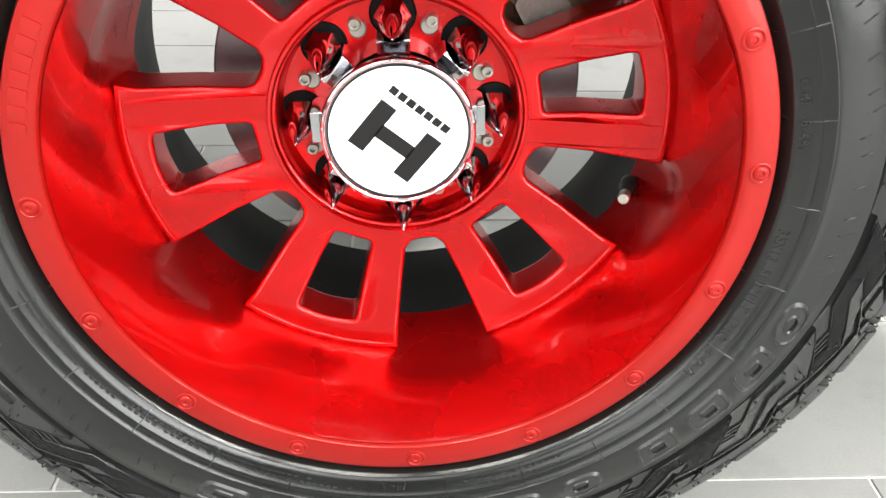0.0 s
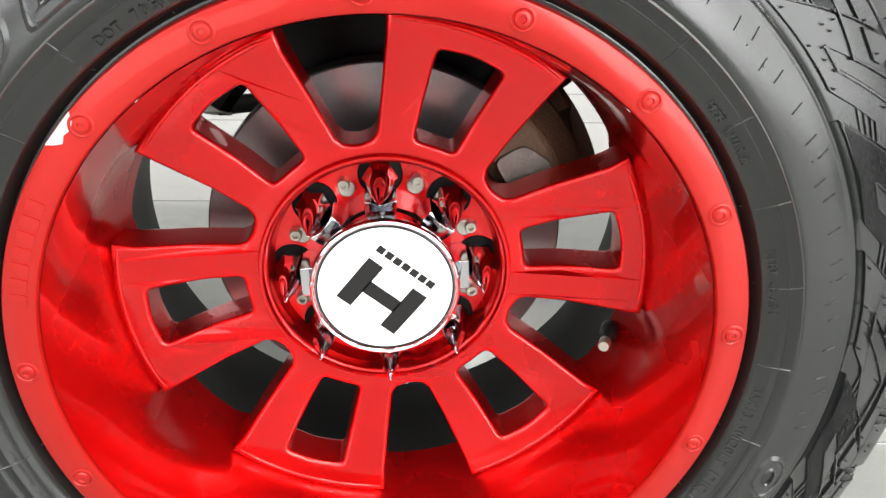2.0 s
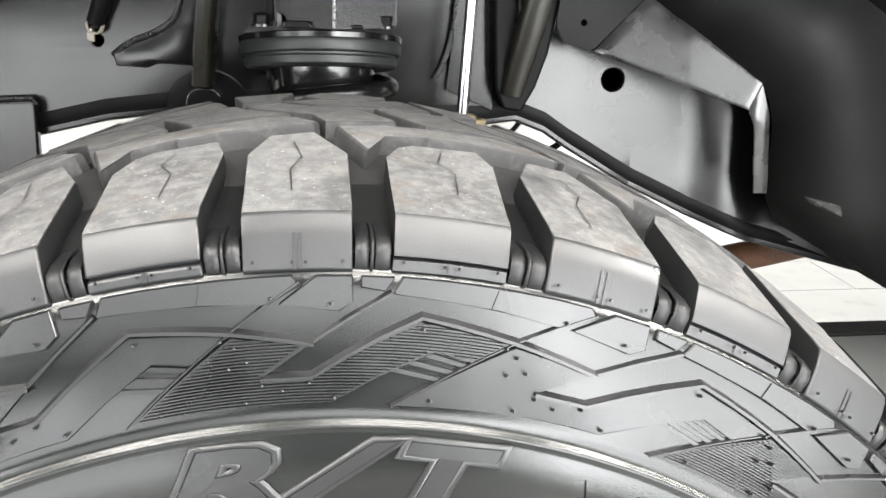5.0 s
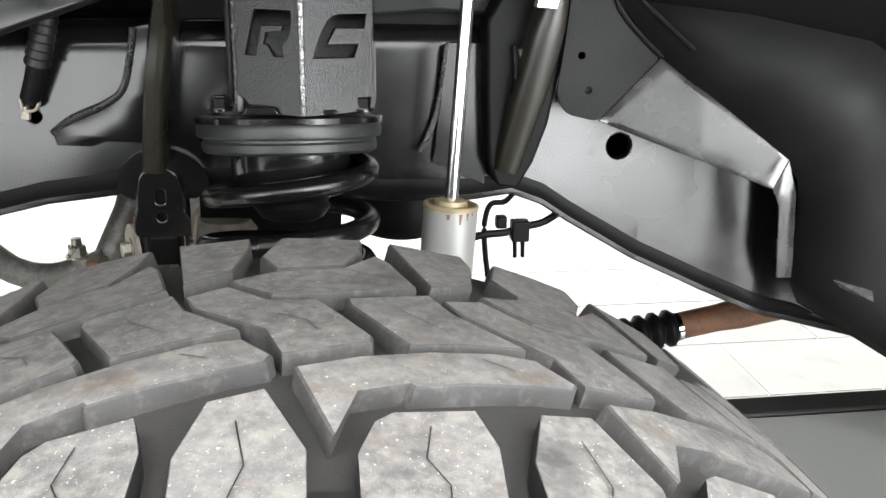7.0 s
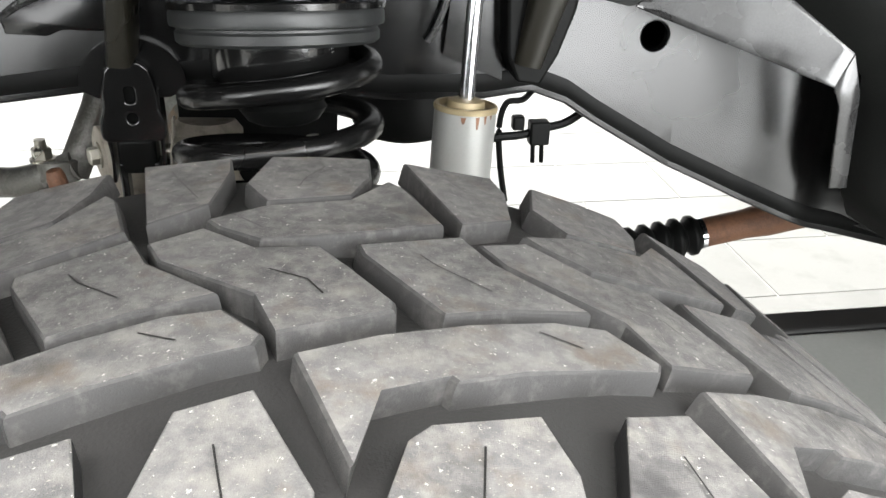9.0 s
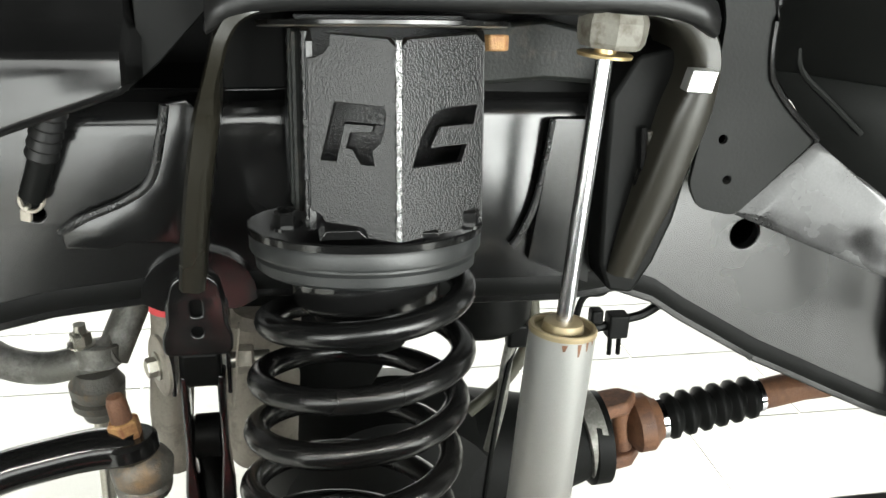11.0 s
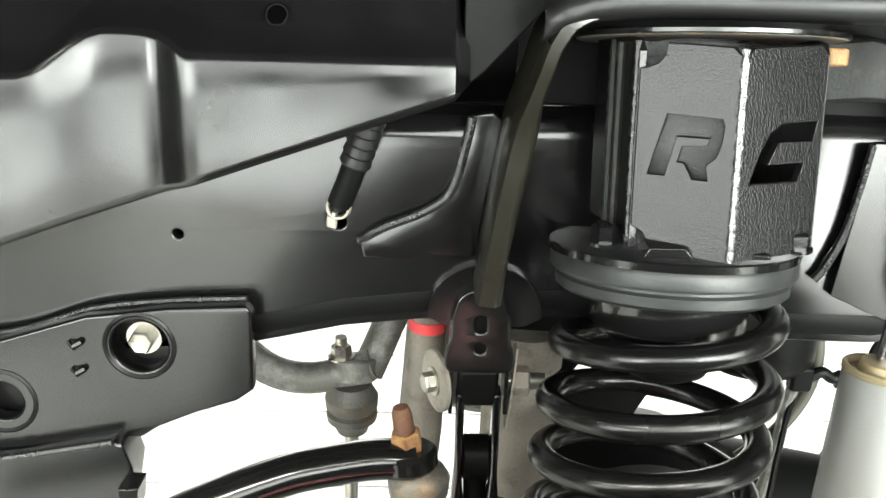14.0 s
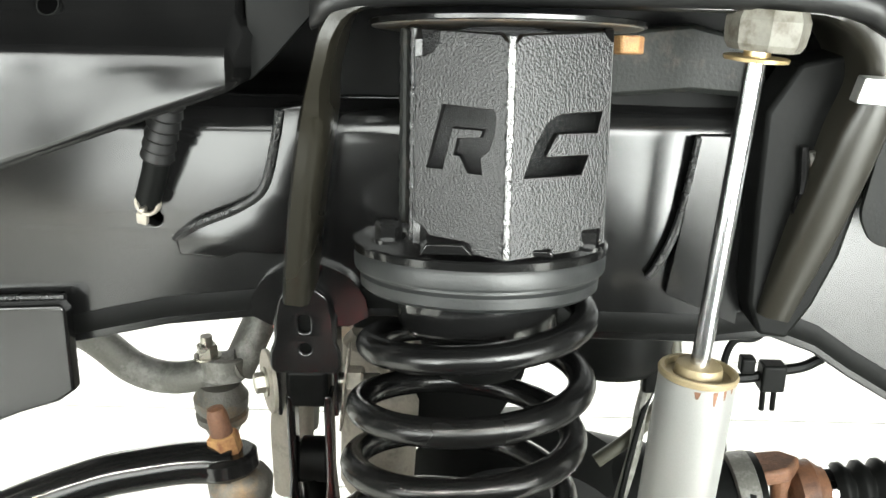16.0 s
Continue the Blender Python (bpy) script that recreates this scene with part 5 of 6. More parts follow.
for ang, down, wide in ((-78, 0.010, 4), (-62, 0.007, 3), (-104, 0.005, 5), (-48, 0.004, 3)):
    bm = bmesh.new()
    rows = [[bm.verts.new(s_lo + sax * (SL - 0.003 - down * f) + 0.0261 * Vector((math.cos(radians(ang + o * wide * (1 - 0.6 * f))), math.sin(radians(ang + o * wide * (1 - 0.6 * f))), 0))) for o in (-1, 0, 1)] for f in (0.0, 0.5, 1.0)]
    for p, q in zip(rows, rows[1:]):
        for j in range(2):
            bm.faces.new((p[j], p[j + 1], q[j + 1], q[j]))
    part("rust_stain", bm, RUST, shock, "brown rust run below the rim")
r_lo, r_hi = Vector((0.1562, 0.611, 0.806)), Vector((0.1690, 0.619, 1.008))
part("rod", rod(r_lo, r_hi, 0.0064, n=32), ROD, shock, "polished chrome piston rod")
rax = (r_hi - r_lo).normalized()
part("washer", lathe([(0, 0.019), (0.0022, 0.0195), (0.0028, 0.0185), (0.0028, 0.008), (0.007, 0.008), (0.007, 0)], r_hi, rax, 32), YELLOW_ZINC, shock, "gold zinc washer")
part("bushing", lathe([(0.006, 0.012), (0.006, 0.021), (0.010, 0.0235), (0.018, 0.0245), (0.024, 0.0245), (0.030, 0.022), (0.030, 0)], r_hi + Vector((0.004, 0.002, 0)), rax, 8), BUSH, shock, "dirty grey rubber bushing", smooth=20)

# link bracket with its arm
brk = thing("link_bracket", "black stamped link bracket with two holes", "bracket", (-0.123, 0.69, 0.78))
dome = [(-0.167, 0.800)] + [(-0.122 + 0.045 * math.cos(radians(a)), 0.803 + 0.041 * math.sin(radians(a))) for a in range(180, -1, -15)] + [(-0.077, 0.800), (-0.092, 0.792), (-0.152, 0.792)]
part("dome", prism(dome, 0.677, 0.702), BLACK, brk, bevel=0.006)
part("weld_bead", tube([(-0.122 + 0.0462 * math.cos(radians(a)), 0.691, 0.803 + 0.0422 * math.sin(radians(a))) for a in range(180, -1, -10)], 0.0028, 8), WELD, brk)
part("face", plate_with_holes(rounded([(-0.150, 0.757), (-0.1005, 0.757), (-0.1000, 0.772), (-0.1045, 0.782), (-0.1050, 0.800), (-0.1090, 0.818), (-0.117, 0.824), (-0.133, 0.824), (-0.1415, 0.818), (-0.1455, 0.800), (-0.1460, 0.782), (-0.1505, 0.772)], 0.005, 4), [rounded([(-0.1315, 0.7875), (-0.1185, 0.7875), (-0.1185, 0.8060), (-0.1315, 0.8060)], 0.0060, 4), circle(-0.1250, 0.7760, 0.0066, 20)], 0.006, lambda u, v, w: Vector((u, 0.672 - w, v)), 0.0024), BLACK, brk)
part("side", prism([(0.672, 0.716), (0.702, 0.722), (0.702, 0.800), (0.672, 0.800)], -0.149, -0.1455, None, lambda u, v, w: Vector((w, u, v))), BLACK, brk, bevel=0.001)
part("side", prism([(0.672, 0.716), (0.702, 0.722), (0.702, 0.800), (0.672, 0.800)], -0.1045, -0.101, None, lambda u, v, w: Vector((w, u, v))), BLACK, brk, bevel=0.001)
# Dark box set behind the two holes for the shade within the bracket.
part("bracket_shade_box", box(-0.142, -0.108, 0.676, 0.70, 0.755, 0.812), DARK, brk)
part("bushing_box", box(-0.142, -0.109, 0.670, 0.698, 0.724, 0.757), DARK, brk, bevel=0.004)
arm = thing("radius_link", "black forked suspension link under the bracket", "suspension link", (-0.12, 0.69, 0.65))
for ax in (-0.139, -0.1095):
    part("fork", prism([(ax - 0.0035, 0.735), (ax + 0.0035, 0.735), (ax + 0.003, 0.66), (ax + 0.006, 0.62), (ax + 0.006, 0.52), (ax - 0.006, 0.52), (ax - 0.006, 0.62), (ax - 0.003, 0.66)], 0.670, 0.690), BLACK, arm, bevel=0.003)
part("rubber_bush", lathe([(0, 0.015), (0.004, 0.019), (0.024, 0.019), (0.028, 0.015)], (-0.138, 0.69, 0.665), (1, 0, 0), 24), DARK, arm)
part("stem", tube([(-0.124, 0.685, 0.665), (-0.124, 0.685, 0.60), (-0.122, 0.70, 0.50)], 0.013, 12), DARK, arm)
cam_l = part("cam_washer", lathe([(0, 0.026), (0.003, 0.026), (0.004, 0.024), (0.004, 0)], (-0.157, 0.690, 0.737), (-1, -0.45, 0), 32), PALE, brk, "pale beige cam washer")
hex_bolt((-0.160, 0.6885, 0.737), (-1, -0.45, 0), 0.0085, 0.008, brk, STEEL, 0.012)
part("bolt_shank", rod((-0.101, 0.690, 0.738), (-0.070, 0.690, 0.738), 0.007, n=16), STEEL, brk)
part("cam_plate", prism([(0.676, 0.700), (0.704, 0.700), (0.706, 0.742), (0.700, 0.768), (0.684, 0.770), (0.676, 0.744)], -0.0985, -0.0965, None, lambda u, v, w: Vector((w - 0.10 * (0.735 - v), u, v))), PALE, brk, "thin pale cam plate", bevel=0.0006)
hex_bolt((-0.0955, 0.690, 0.738), (1, 0, 0), 0.0125, 0.013, brk, PALE, 0.0)

for ob in (brk, arm):
    ob.location += Vector((0.004, 0.016, 0))

# steering and sway bar behind the rail
swb = thing("sway_bar", "grey weathered sway bar with a bolted end", "sway bar", (-0.3, 0.865, 0.66))
part("bar", tube(spline([(-0.50, 0.83, 0.78), (-0.42, 0.85, 0.735), (-0.365, 0.865, 0.695), (-0.325, 0.866, 0.660), (-0.285, 0.866, 0.650), (-0.240, 0.866, 0.660), (-0.218, 0.866, 0.668)], 8), 0.0165, 14), GALV, swb)
part("eye", lathe([(-0.012, 0.020), (-0.010, 0.022), (0.010, 0.022), (0.012, 0.020)], (-0.236, 0.865, 0.663), (0, 0.2, 1), 24), GALV, swb)
hex_bolt((-0.250, 0.862, 0.676), (0, 0, 1), 0.0105, 0.012, swb, STEEL, 0.0135)
part("stud", rod((-0.250, 0.862, 0.688), (-0.250, 0.862, 0.699), 0.006, n=12), STEEL, swb)
slink = thing("sway_link", "grey sway bar link with a dusty boot", "suspension link", (-0.24, 0.86, 0.6))
part("boot", lathe([(-0.010, 0.016), (0, 0.020), (0.004, 0.0255), (0.012, 0.0265), (0.015, 0.0235), (0.019, 0.0265), (0.030, 0.0275), (0.036, 0.0235), (0.044, 0.020)], (-0.240, 0.862, 0.603), (0, 0, 1), 24), CAST, slink)
part("shank", rod((-0.244, 0.862, 0.40), (-0.240, 0.862, 0.612), 0.0075, n=14), STEEL, slink)
part("collar", lathe([(0, 0.012), (0.014, 0.012)], (-0.242, 0.862, 0.590), (0, 0, 1), 6), YELLOW_ZINC, slink)
cross = thing("steering_shaft", "grey steering shaft leaning behind the bracket", "steering shaft", (-0.2, 0.9, 0.7))
part("shaft", tube([(-0.225, 0.87, 0.655), (-0.195, 0.90, 0.72), (-0.17, 0.93, 0.80)], 0.017, 14), GALV, cross)
part("shaft_tube", tube([(-0.175, 0.93, 0.56), (-0.165, 0.93, 0.70), (-0.16, 0.93, 0.80)], 0.021, 14), GALV, cross)
part("coupling", tube([(-0.163, 0.862, 0.728), (-0.166, 0.862, 0.655), (-0.169, 0.858, 0.60), (-0.172, 0.855, 0.53)], 0.024, 16, radii=[0.018, 0.021, 0.022, 0.018]), PALE, cross, "pale beige coupling")
part("label", tube([(-0.1640, 0.862, 0.711), (-0.1633, 0.862, 0.722)], 0.0192, 20), RED_TAPE, cross, "faded red label band")
boxx = thing("steering_box", "pale cast steering box behind the bracket", "steering box", (-0.13, 1.0, 0.68))
part("housing", lathe([(0, 0.05), (0.01, 0.062), (0.12, 0.066), (0.16, 0.055), (0.17, 0.03), (0.17, 0)], (-0.105, 0.93, 0.60), (0.05, 0.1, 1), 32), GALV, boxx)
part("cover", lathe([(0, 0.045), (0.02, 0.05), (0.03, 0.03), (0.03, 0)], (-0.07, 0.87, 0.70), (0, -1, 0.1), 28), CAST, boxx)
part("gear_housing", lathe([(0, 0.030), (0.01, 0.035), (0.09, 0.036), (0.10, 0.031), (0.125, 0.030), (0.130, 0.036), (0.150, 0.036), (0.160, 0.028), (0.160, 0)], (-0.078, 0.800, 0.575), (0.04, 0.05, 1), 32), PALE, boxx, "pale beige cast housing")

tie = thing("drag_link", "glossy black bent drag link with a rusty stud", "drag link", (-0.25, 0.64, 0.69))
part("bar", tube(spline([(-0.170, 0.642, 0.703), (-0.20, 0.640, 0.704), (-0.235, 0.636, 0.700), (-0.27, 0.630, 0.694), (-0.33, 0.615, 0.676), (-0.42, 0.59, 0.640), (-0.55, 0.55, 0.585)], 8), 0.0178, 16, flat=0.85), BLACK_GLOSS, tie)
part("eye", lathe([(-0.009, 0.0200), (-0.006, 0.0225), (0.004, 0.0225), (0.007, 0.0195)], (-0.175, 0.644, 0.704), (-0.12, 0.1, 1), 28), BLACK, tie)
part("castle_nut", lathe([(0, 0.0125), (0.014, 0.0122), (0.016, 0.0105), (0.016, 0)], (-0.1755, 0.645, 0.710), (-0.16, 0, 1), 6), RUST_ORANGE, tie, "orange rusty castle nut", smooth=15)
part("stud", lathe([(0, 0.0082), (0.016, 0.0078), (0.022, 0.006), (0.024, 0)], (-0.1780, 0.645, 0.725), (-0.16, 0, 1), 16), RUST, tie, "rusty stud")
part("ball_joint", lathe([(0, 0.016), (0.004, 0.021), (0.010, 0.0225), (0.014, 0.0205), (0.018, 0.0235), (0.030, 0.0245), (0.036, 0.021), (0.041, 0.014)], (-0.167, 0.646, 0.655), (0, 0, 1), 24), CAST, tie)
damper = thing("steering_damper", "grey steering damper with a bright rod", "damper", (-0.24, 0.76, 0.5))
part("rod", tube([(-0.238, 0.75, 0.50), (-0.2355, 0.772, 0.555)], 0.005, 12), CHROME, damper, "bright piston rod")
part("mount_arm", tube([(-0.245, 0.705, 0.405), (-0.15, 0.71, 0.415), (-0.03, 0.72, 0.43)], 0.014, 12), DARK, damper)
part("body", lathe([(0, 0.021), (0.105, 0.021), (0.115, 0.016), (0.115, 0)], (-0.245, 0.70, 0.395), (0.05, 0.45, 1), 24), GALV, damper)

# axle, hub and drive shaft
axle = thing("front_axle", "dark cast front axle housing", "axle", (0, 0.8, CZ))
part("tube", lathe([(0.30, 0.040), (0.36, 0.055), (0.42, 0.046), (0.75, 0.046), (1.9, 0.046)], (CX, 0, CZ), (0, 1, 0), 32), DARK, axle)
part("knuckle", lathe([(-0.09, 0.035), (-0.06, 0.05), (0, 0.058), (0.06, 0.05), (0.09, 0.035)], (0, 0.335, CZ), (0, 0, 1), 24), CAST, axle)
part("differential", lathe([(0, 0.07), (0.03, 0.13), (0.09, 0.155), (0.15, 0.13), (0.20, 0.06), (0.20, 0)], (0.065, 0.82, 0.435), (0, 1, 0), 40), DARK, axle)
part("pinion_nose", lathe([(0, 0.09), (0.10, 0.065), (0.16, 0.05), (0.165, 0.058), (0.185, 0.058), (0.185, 0)], (0.15, 0.92, 0.462), (1, 0, 0.08), 32), DARK, axle)

prop = thing("drive_shaft", "rusty brown drive shaft with a ribbed rubber boot", "drive shaft", (0.45, 0.93, 0.48))
pa, pb = Vector((0.336, 0.92, 0.483)), Vector((0.828, 0.92, 0.572))
pax = (pb - pa).normalized()
part("flange", lathe([(-0.030, 0.052), (-0.028, 0.055), (-0.006, 0.055), (-0.004, 0.05), (-0.004, 0)], pa, pax, 32), GALV, prop, "oily grey flange")
for sgn in (-1, 1):
    part("yoke_ear", prism([(-0.006, -0.022), (0.030, -0.020), (0.048, 0), (0.030, 0.020), (-0.006, 0.022)], 0.030, 0.048, None, lambda u, v, w, q=sgn: pa + pax * u + Vector((0, 1, 0)) * v + Vector((-pax.z, 0, pax.x)) * (q * w)), RUST, prop, bevel=0.004)
part("cross_joint", lathe([(-0.046, 0.012), (0.046, 0.012)], pa + pax * 0.026, (-pax.z, 0, pax.x), 16), RUST, prop)
part("yoke", lathe([(0.030, 0.018), (0.042, 0.036), (0.060, 0.037), (0.070, 0.028), (0.078, 0.0245)], pa, pax, 32), RUST, prop)
rib_profile = []
for i in range(6):
    x0 = 0.082 + i * 0.021
    rib_profile += [(x0, 0.0225 - 0.0004 * i), (x0 + 0.006, 0.0292 - 0.0004 * i), (x0 + 0.012, 0.0292 - 0.0004 * i), (x0 + 0.018, 0.0225 - 0.0004 * i)]
part("boot", lathe([(0.076, 0.0235)] + rib_profile + [(0.212, 0.0200)], pa, pax, 40), DARK, prop, "black ribbed rubber boot", smooth=60)
for h, rr in ((0.074, 0.0262), (0.206, 0.0212)):
    part("clamp", lathe([(h, rr), (h + 0.0065, rr), (h + 0.0065, rr - 0.006)], pa, pax, 32), CHROME, prop, "bright hose clamp")
part("shaft", lathe([(0.20, 0.0195), (0.27, 0.0195), (0.30, 0.0225), (0.36, 0.0225), (0.42, 0.021), (1.2, 0.021)], pa, pax, 32), RUST, prop)

# hoses and wires
hose = solo("brake_hose", tube(spline([(0.160, 0.742, 0.718), (0.152, 0.735, 0.695), (0.140, 0.715, 0.660), (0.125, 0.685, 0.605), (0.115, 0.66, 0.54)], 8), 0.0026, 8), DARK, "thin black brake hose beside the shock", "hose")
wire = solo("sensor_wire", tube(spline([(0.262, 0.72, 0.795), (0.250, 0.735, 0.782), (0.238, 0.738, 0.768), (0.222, 0.74, 0.764), (0.216, 0.74, 0.74), (0.219, 0.74, 0.70), (0.226, 0.74, 0.66)], 8), 0.0032, 8), DARK, "thin black sensor wire", "wire")
sens = solo("speed_sensor_sleeve", tube(spline([(0.156, 0.742, 0.722), (0.152, 0.742, 0.692), (0.150, 0.742, 0.655), (0.141, 0.742, 0.60)], 6), 0.0055, 10), GALV, "grey sleeved brake line beside the shock", "hose")
conn = solo("wire_connector", box(0.150, 0.169, 0.734, 0.748, 0.716, 0.740), DARK, "black plug connector beside the shock", "connector", bevel=0.003)
conn_tail = solo("wire_retainer", tube(spline([(0.168, 0.741, 0.728), (0.178, 0.741, 0.733), (0.188, 0.742, 0.727), (0.196, 0.743, 0.730)], 6), 0.0050, 10), DARK, "black taped wire tail on the plug connector", "wire")
lead = solo("wiring_lead", tube(spline([(0.190, 0.742, 0.722), (0.215, 0.74, 0.729), (0.24, 0.74, 0.731), (0.262, 0.741, 0.737), (0.285, 0.742, 0.742), (0.31, 0.745, 0.757)], 8), 0.0045, 8), DARK, "black taped wiring lead under the rail", "wire")
hclip = thing("wire_clip", "black plastic wire clip", "wire clip", (0.255, 0.735, 0.73))
part("clip", box(0.246, 0.266, 0.730, 0.746, 0.722, 0.746), DARK, hclip, bevel=0.002)
part("plug", box(0.228, 0.240, 0.731, 0.743, 0.738, 0.752), DARK, hclip, bevel=0.002)
for cxp in (0.251, 0.260):
    part("prong", rod((cxp, 0.738, 0.724), (cxp + 0.001, 0.738, 0.702), 0.0024, n=8), DARK, hclip)
tbb = thing("track_bar_bracket", "dark steel track bar bracket behind the coil", "bracket", (0.01, 0.82, 0.71))
part("plate", plate_with_holes(rounded([(-0.098, 0.80), (-0.098, 0.66), (-0.070, 0.635), (0.030, 0.635), (0.058, 0.69), (0.062, 0.80)], 0.012, 4), [circle(-0.012, 0.690, 0.013, 20)], 0.008, lambda u, v, w: Vector((u, 0.815 - w, v)), 0.001), DARK, tbb)
hex_bolt((0.035, 0.809, 0.70), (0, -1, 0), 0.011, 0.010, tbb, STEEL, 0.015)
pipe = solo("brake_pipe", tube(spline([(0.170, 0.765, 0.79), (0.179, 0.762, 0.755), (0.180, 0.760, 0.725), (0.172, 0.758, 0.695), (0.152, 0.755, 0.665), (0.120, 0.75, 0.64)], 8), 0.0062, 12), OLIVE, "olive rubber brake hose beside the shock", "hose")
xtube = solo("cross_tube", lathe([(0, 0), (0, 0.036), (0.004, 0.046), (0.013, 0.053), (0.030, 0.054), (0.066, 0.054)], (0.126, 0.772, 0.727), (0, 0, 1), 32), DARK, "dark grey rubber mount under the rail", "body mount")
nip = thing("grease_hose", "black bolted brake line fitting on the rail", "hose fitting", (-0.235, 0.69, 0.89))
part("sleeve", tube([(-0.208, 0.672, 0.955), (-0.2135, 0.674, 0.935), (-0.2215, 0.680, 0.912), (-0.2290, 0.685, 0.894)], 0.0092, 16), DARK, nip)
part("taped_sleeve", tube([(-0.2010 - 0.0155 * i / 24, 0.666 + 0.009 * i / 24, 0.972 - 0.046 * i / 24) for i in range(25)], 0.011, 14, radii=[0.0108 + 0.0004 * (i * 5 % 4) for i in range(25)]), SATIN, nip, "black sleeve wound with glossy tape")
EYE, FACE = Vector((-0.2300, 0.684, 0.8905)), Vector((-0.12, -0.93, -0.02))
part("ring", lathe([(-0.004, 0.0094), (0.001, 0.0094), (0.0022, 0.0086), (0.0016, 0.0070), (-0.004, 0.0068)], EYE, FACE, 28), PALE, nip, "pale ring round the end of the fitting")
part("inner_cup", lathe([(-0.004, 0.0070), (-0.001, 0.0066), (-0.0025, 0.0052), (-0.001, 0.0046), (-0.002, 0.0030), (-0.002, 0)], EYE, FACE, 24), DARK, nip)
part("nipple", lathe([(-0.002, 0.0020), (0.003, 0.0020), (0.004, 0.0012), (0.004, 0)], EYE + Vector((-0.0026, 0, -0.0042)), FACE, 12), STEEL, nip, "small bright nipple")
part("tab", prism([(-0.2385, 0.8840), (-0.2310, 0.8815), (-0.2318, 0.8735), (-0.2390, 0.8755)], 0.683, 0.690), PALE, nip, "pale locking tab", bevel=0.001)

lf = thing("inner_fender", "glossy black inner fender panel", "fender panel", (-0.3, 0.62, 1.0))
bm = bmesh.new()
prof = []
for i in range(90):
    x = -0.95 + 0.81 * i / 89
    edge = 0.988 + (x + 0.147) * 0.350 if x > -0.45 else 0.882 + (x + 0.45) * 0.15
    side = smooth01((-0.312 - x) / 0.016)
    rise = math.sqrt(max(0.0, 1 - ((x + 0.365) / 0.060) ** 2)) if x > -0.365 else 1.0
    crease = 1.0095 - side * 0.0005 + side * 0.014 * rise - (0.030 * smooth01((-0.365 - x) / 0.06))
    recess = 0.012 * smooth01((-0.314 - x) / 0.022) - 0.030 * smooth01((-0.39 - x) / 0.22)
    turn = 0.028 * smooth01((x + 0.150) / 0.007)
    col = []
    for y, z in ((0.618, edge + 0.004), (0.608, edge), (0.6066, edge + 0.0015), (0.6066, edge + 0.004), (0.6072, edge + 0.33 * (crease - edge)), (0.6080, edge + 0.66 * (crease - edge)), (0.6087, crease - 0.0045), (0.6096, crease - 0.0015), (0.6125, crease + 0.001), (0.620, crease + 0.005), (0.640, crease + 0.018), (0.660, 1.070), (0.668, 1.10), (0.66, 1.20), (0.58, 1.36)):
        wob = 0.0004 * math.sin(31 * x + 17 * z) + 0.0003 * math.sin(83 * x - 47 * z)
        col.append(bm.verts.new((x, y + recess * (1.0 if z < 1.05 else 0.2) + turn + wob, z)))
    prof.append(col)
for p, q in zip(prof, prof[1:]):
    for k in range(14):
        bm.faces.new((p[k], p[k + 1], q[k + 1], q[k]))
bmesh.ops.recalc_face_normals(bm, faces=bm.faces)
pan = part("panel", bm, LINER, lf, smooth=50)
sol = pan.modifiers.new("sheet", "SOLIDIFY")
sol.thickness = 0.0025
part("side_return", prism([(-0.142, 0.986), (-0.128, 0.998), (-0.075, 1.055), (-0.02, 1.13), (0.05, 1.30), (-0.142, 1.30)], 0.645, 0.650), DARK, lf, bevel=0.001)
# Lightless black disc laid on the panel stands for the hole's shade.
part("drain_hole", lathe([(0, 0.0075), (0.002, 0.0075), (0.002, 0)], (-0.261, 0.6385, 1.0318), (0, -0.9, 0.42), 20), HOLLOW, lf, "small hole, its shade put in as a black disc")
part("hole_rim", lathe([(0.0005, 0.0078), (0.003, 0.0072), (0.003, 0.0064), (0.0005, 0.006)], (-0.261, 0.6385, 1.0313), (0, -0.9, 0.42), 20), DARK, lf)

rb = thing("body_bracket", "black steel body bracket with a bright folded flange", "bracket", (0.35, 0.65, 0.90))
part("plate", plate_with_holes(rounded([(0.264, 1.12), (0.270, 1.049), (0.276, 1.030), (0.276, 1.005), (0.272, 0.955), (0.266, 0.900), (0.276, 0.881), (0.309, 0.873), (0.369, 0.936), (0.327, 0.976), (0.318, 0.992), (0.315, 1.028), (0.316, 1.12)], 0.008, 4), [circle(0.2885, 0.937, 0.0043, 14), circle(0.2975, 0.9035, 0.0043, 14)], 0.004, lambda u, v, w: Vector((u, 0.658 - w, v)), 0.0006), LINER_DULL, rb)
A = [(0.368, 0.655, 0.937), (0.424, 0.625, 0.892), (0.480, 0.596, 0.846), (0.497, 0.588, 0.818), (0.503, 0.586, 0.79), (0.509, 0.584, 0.715)]
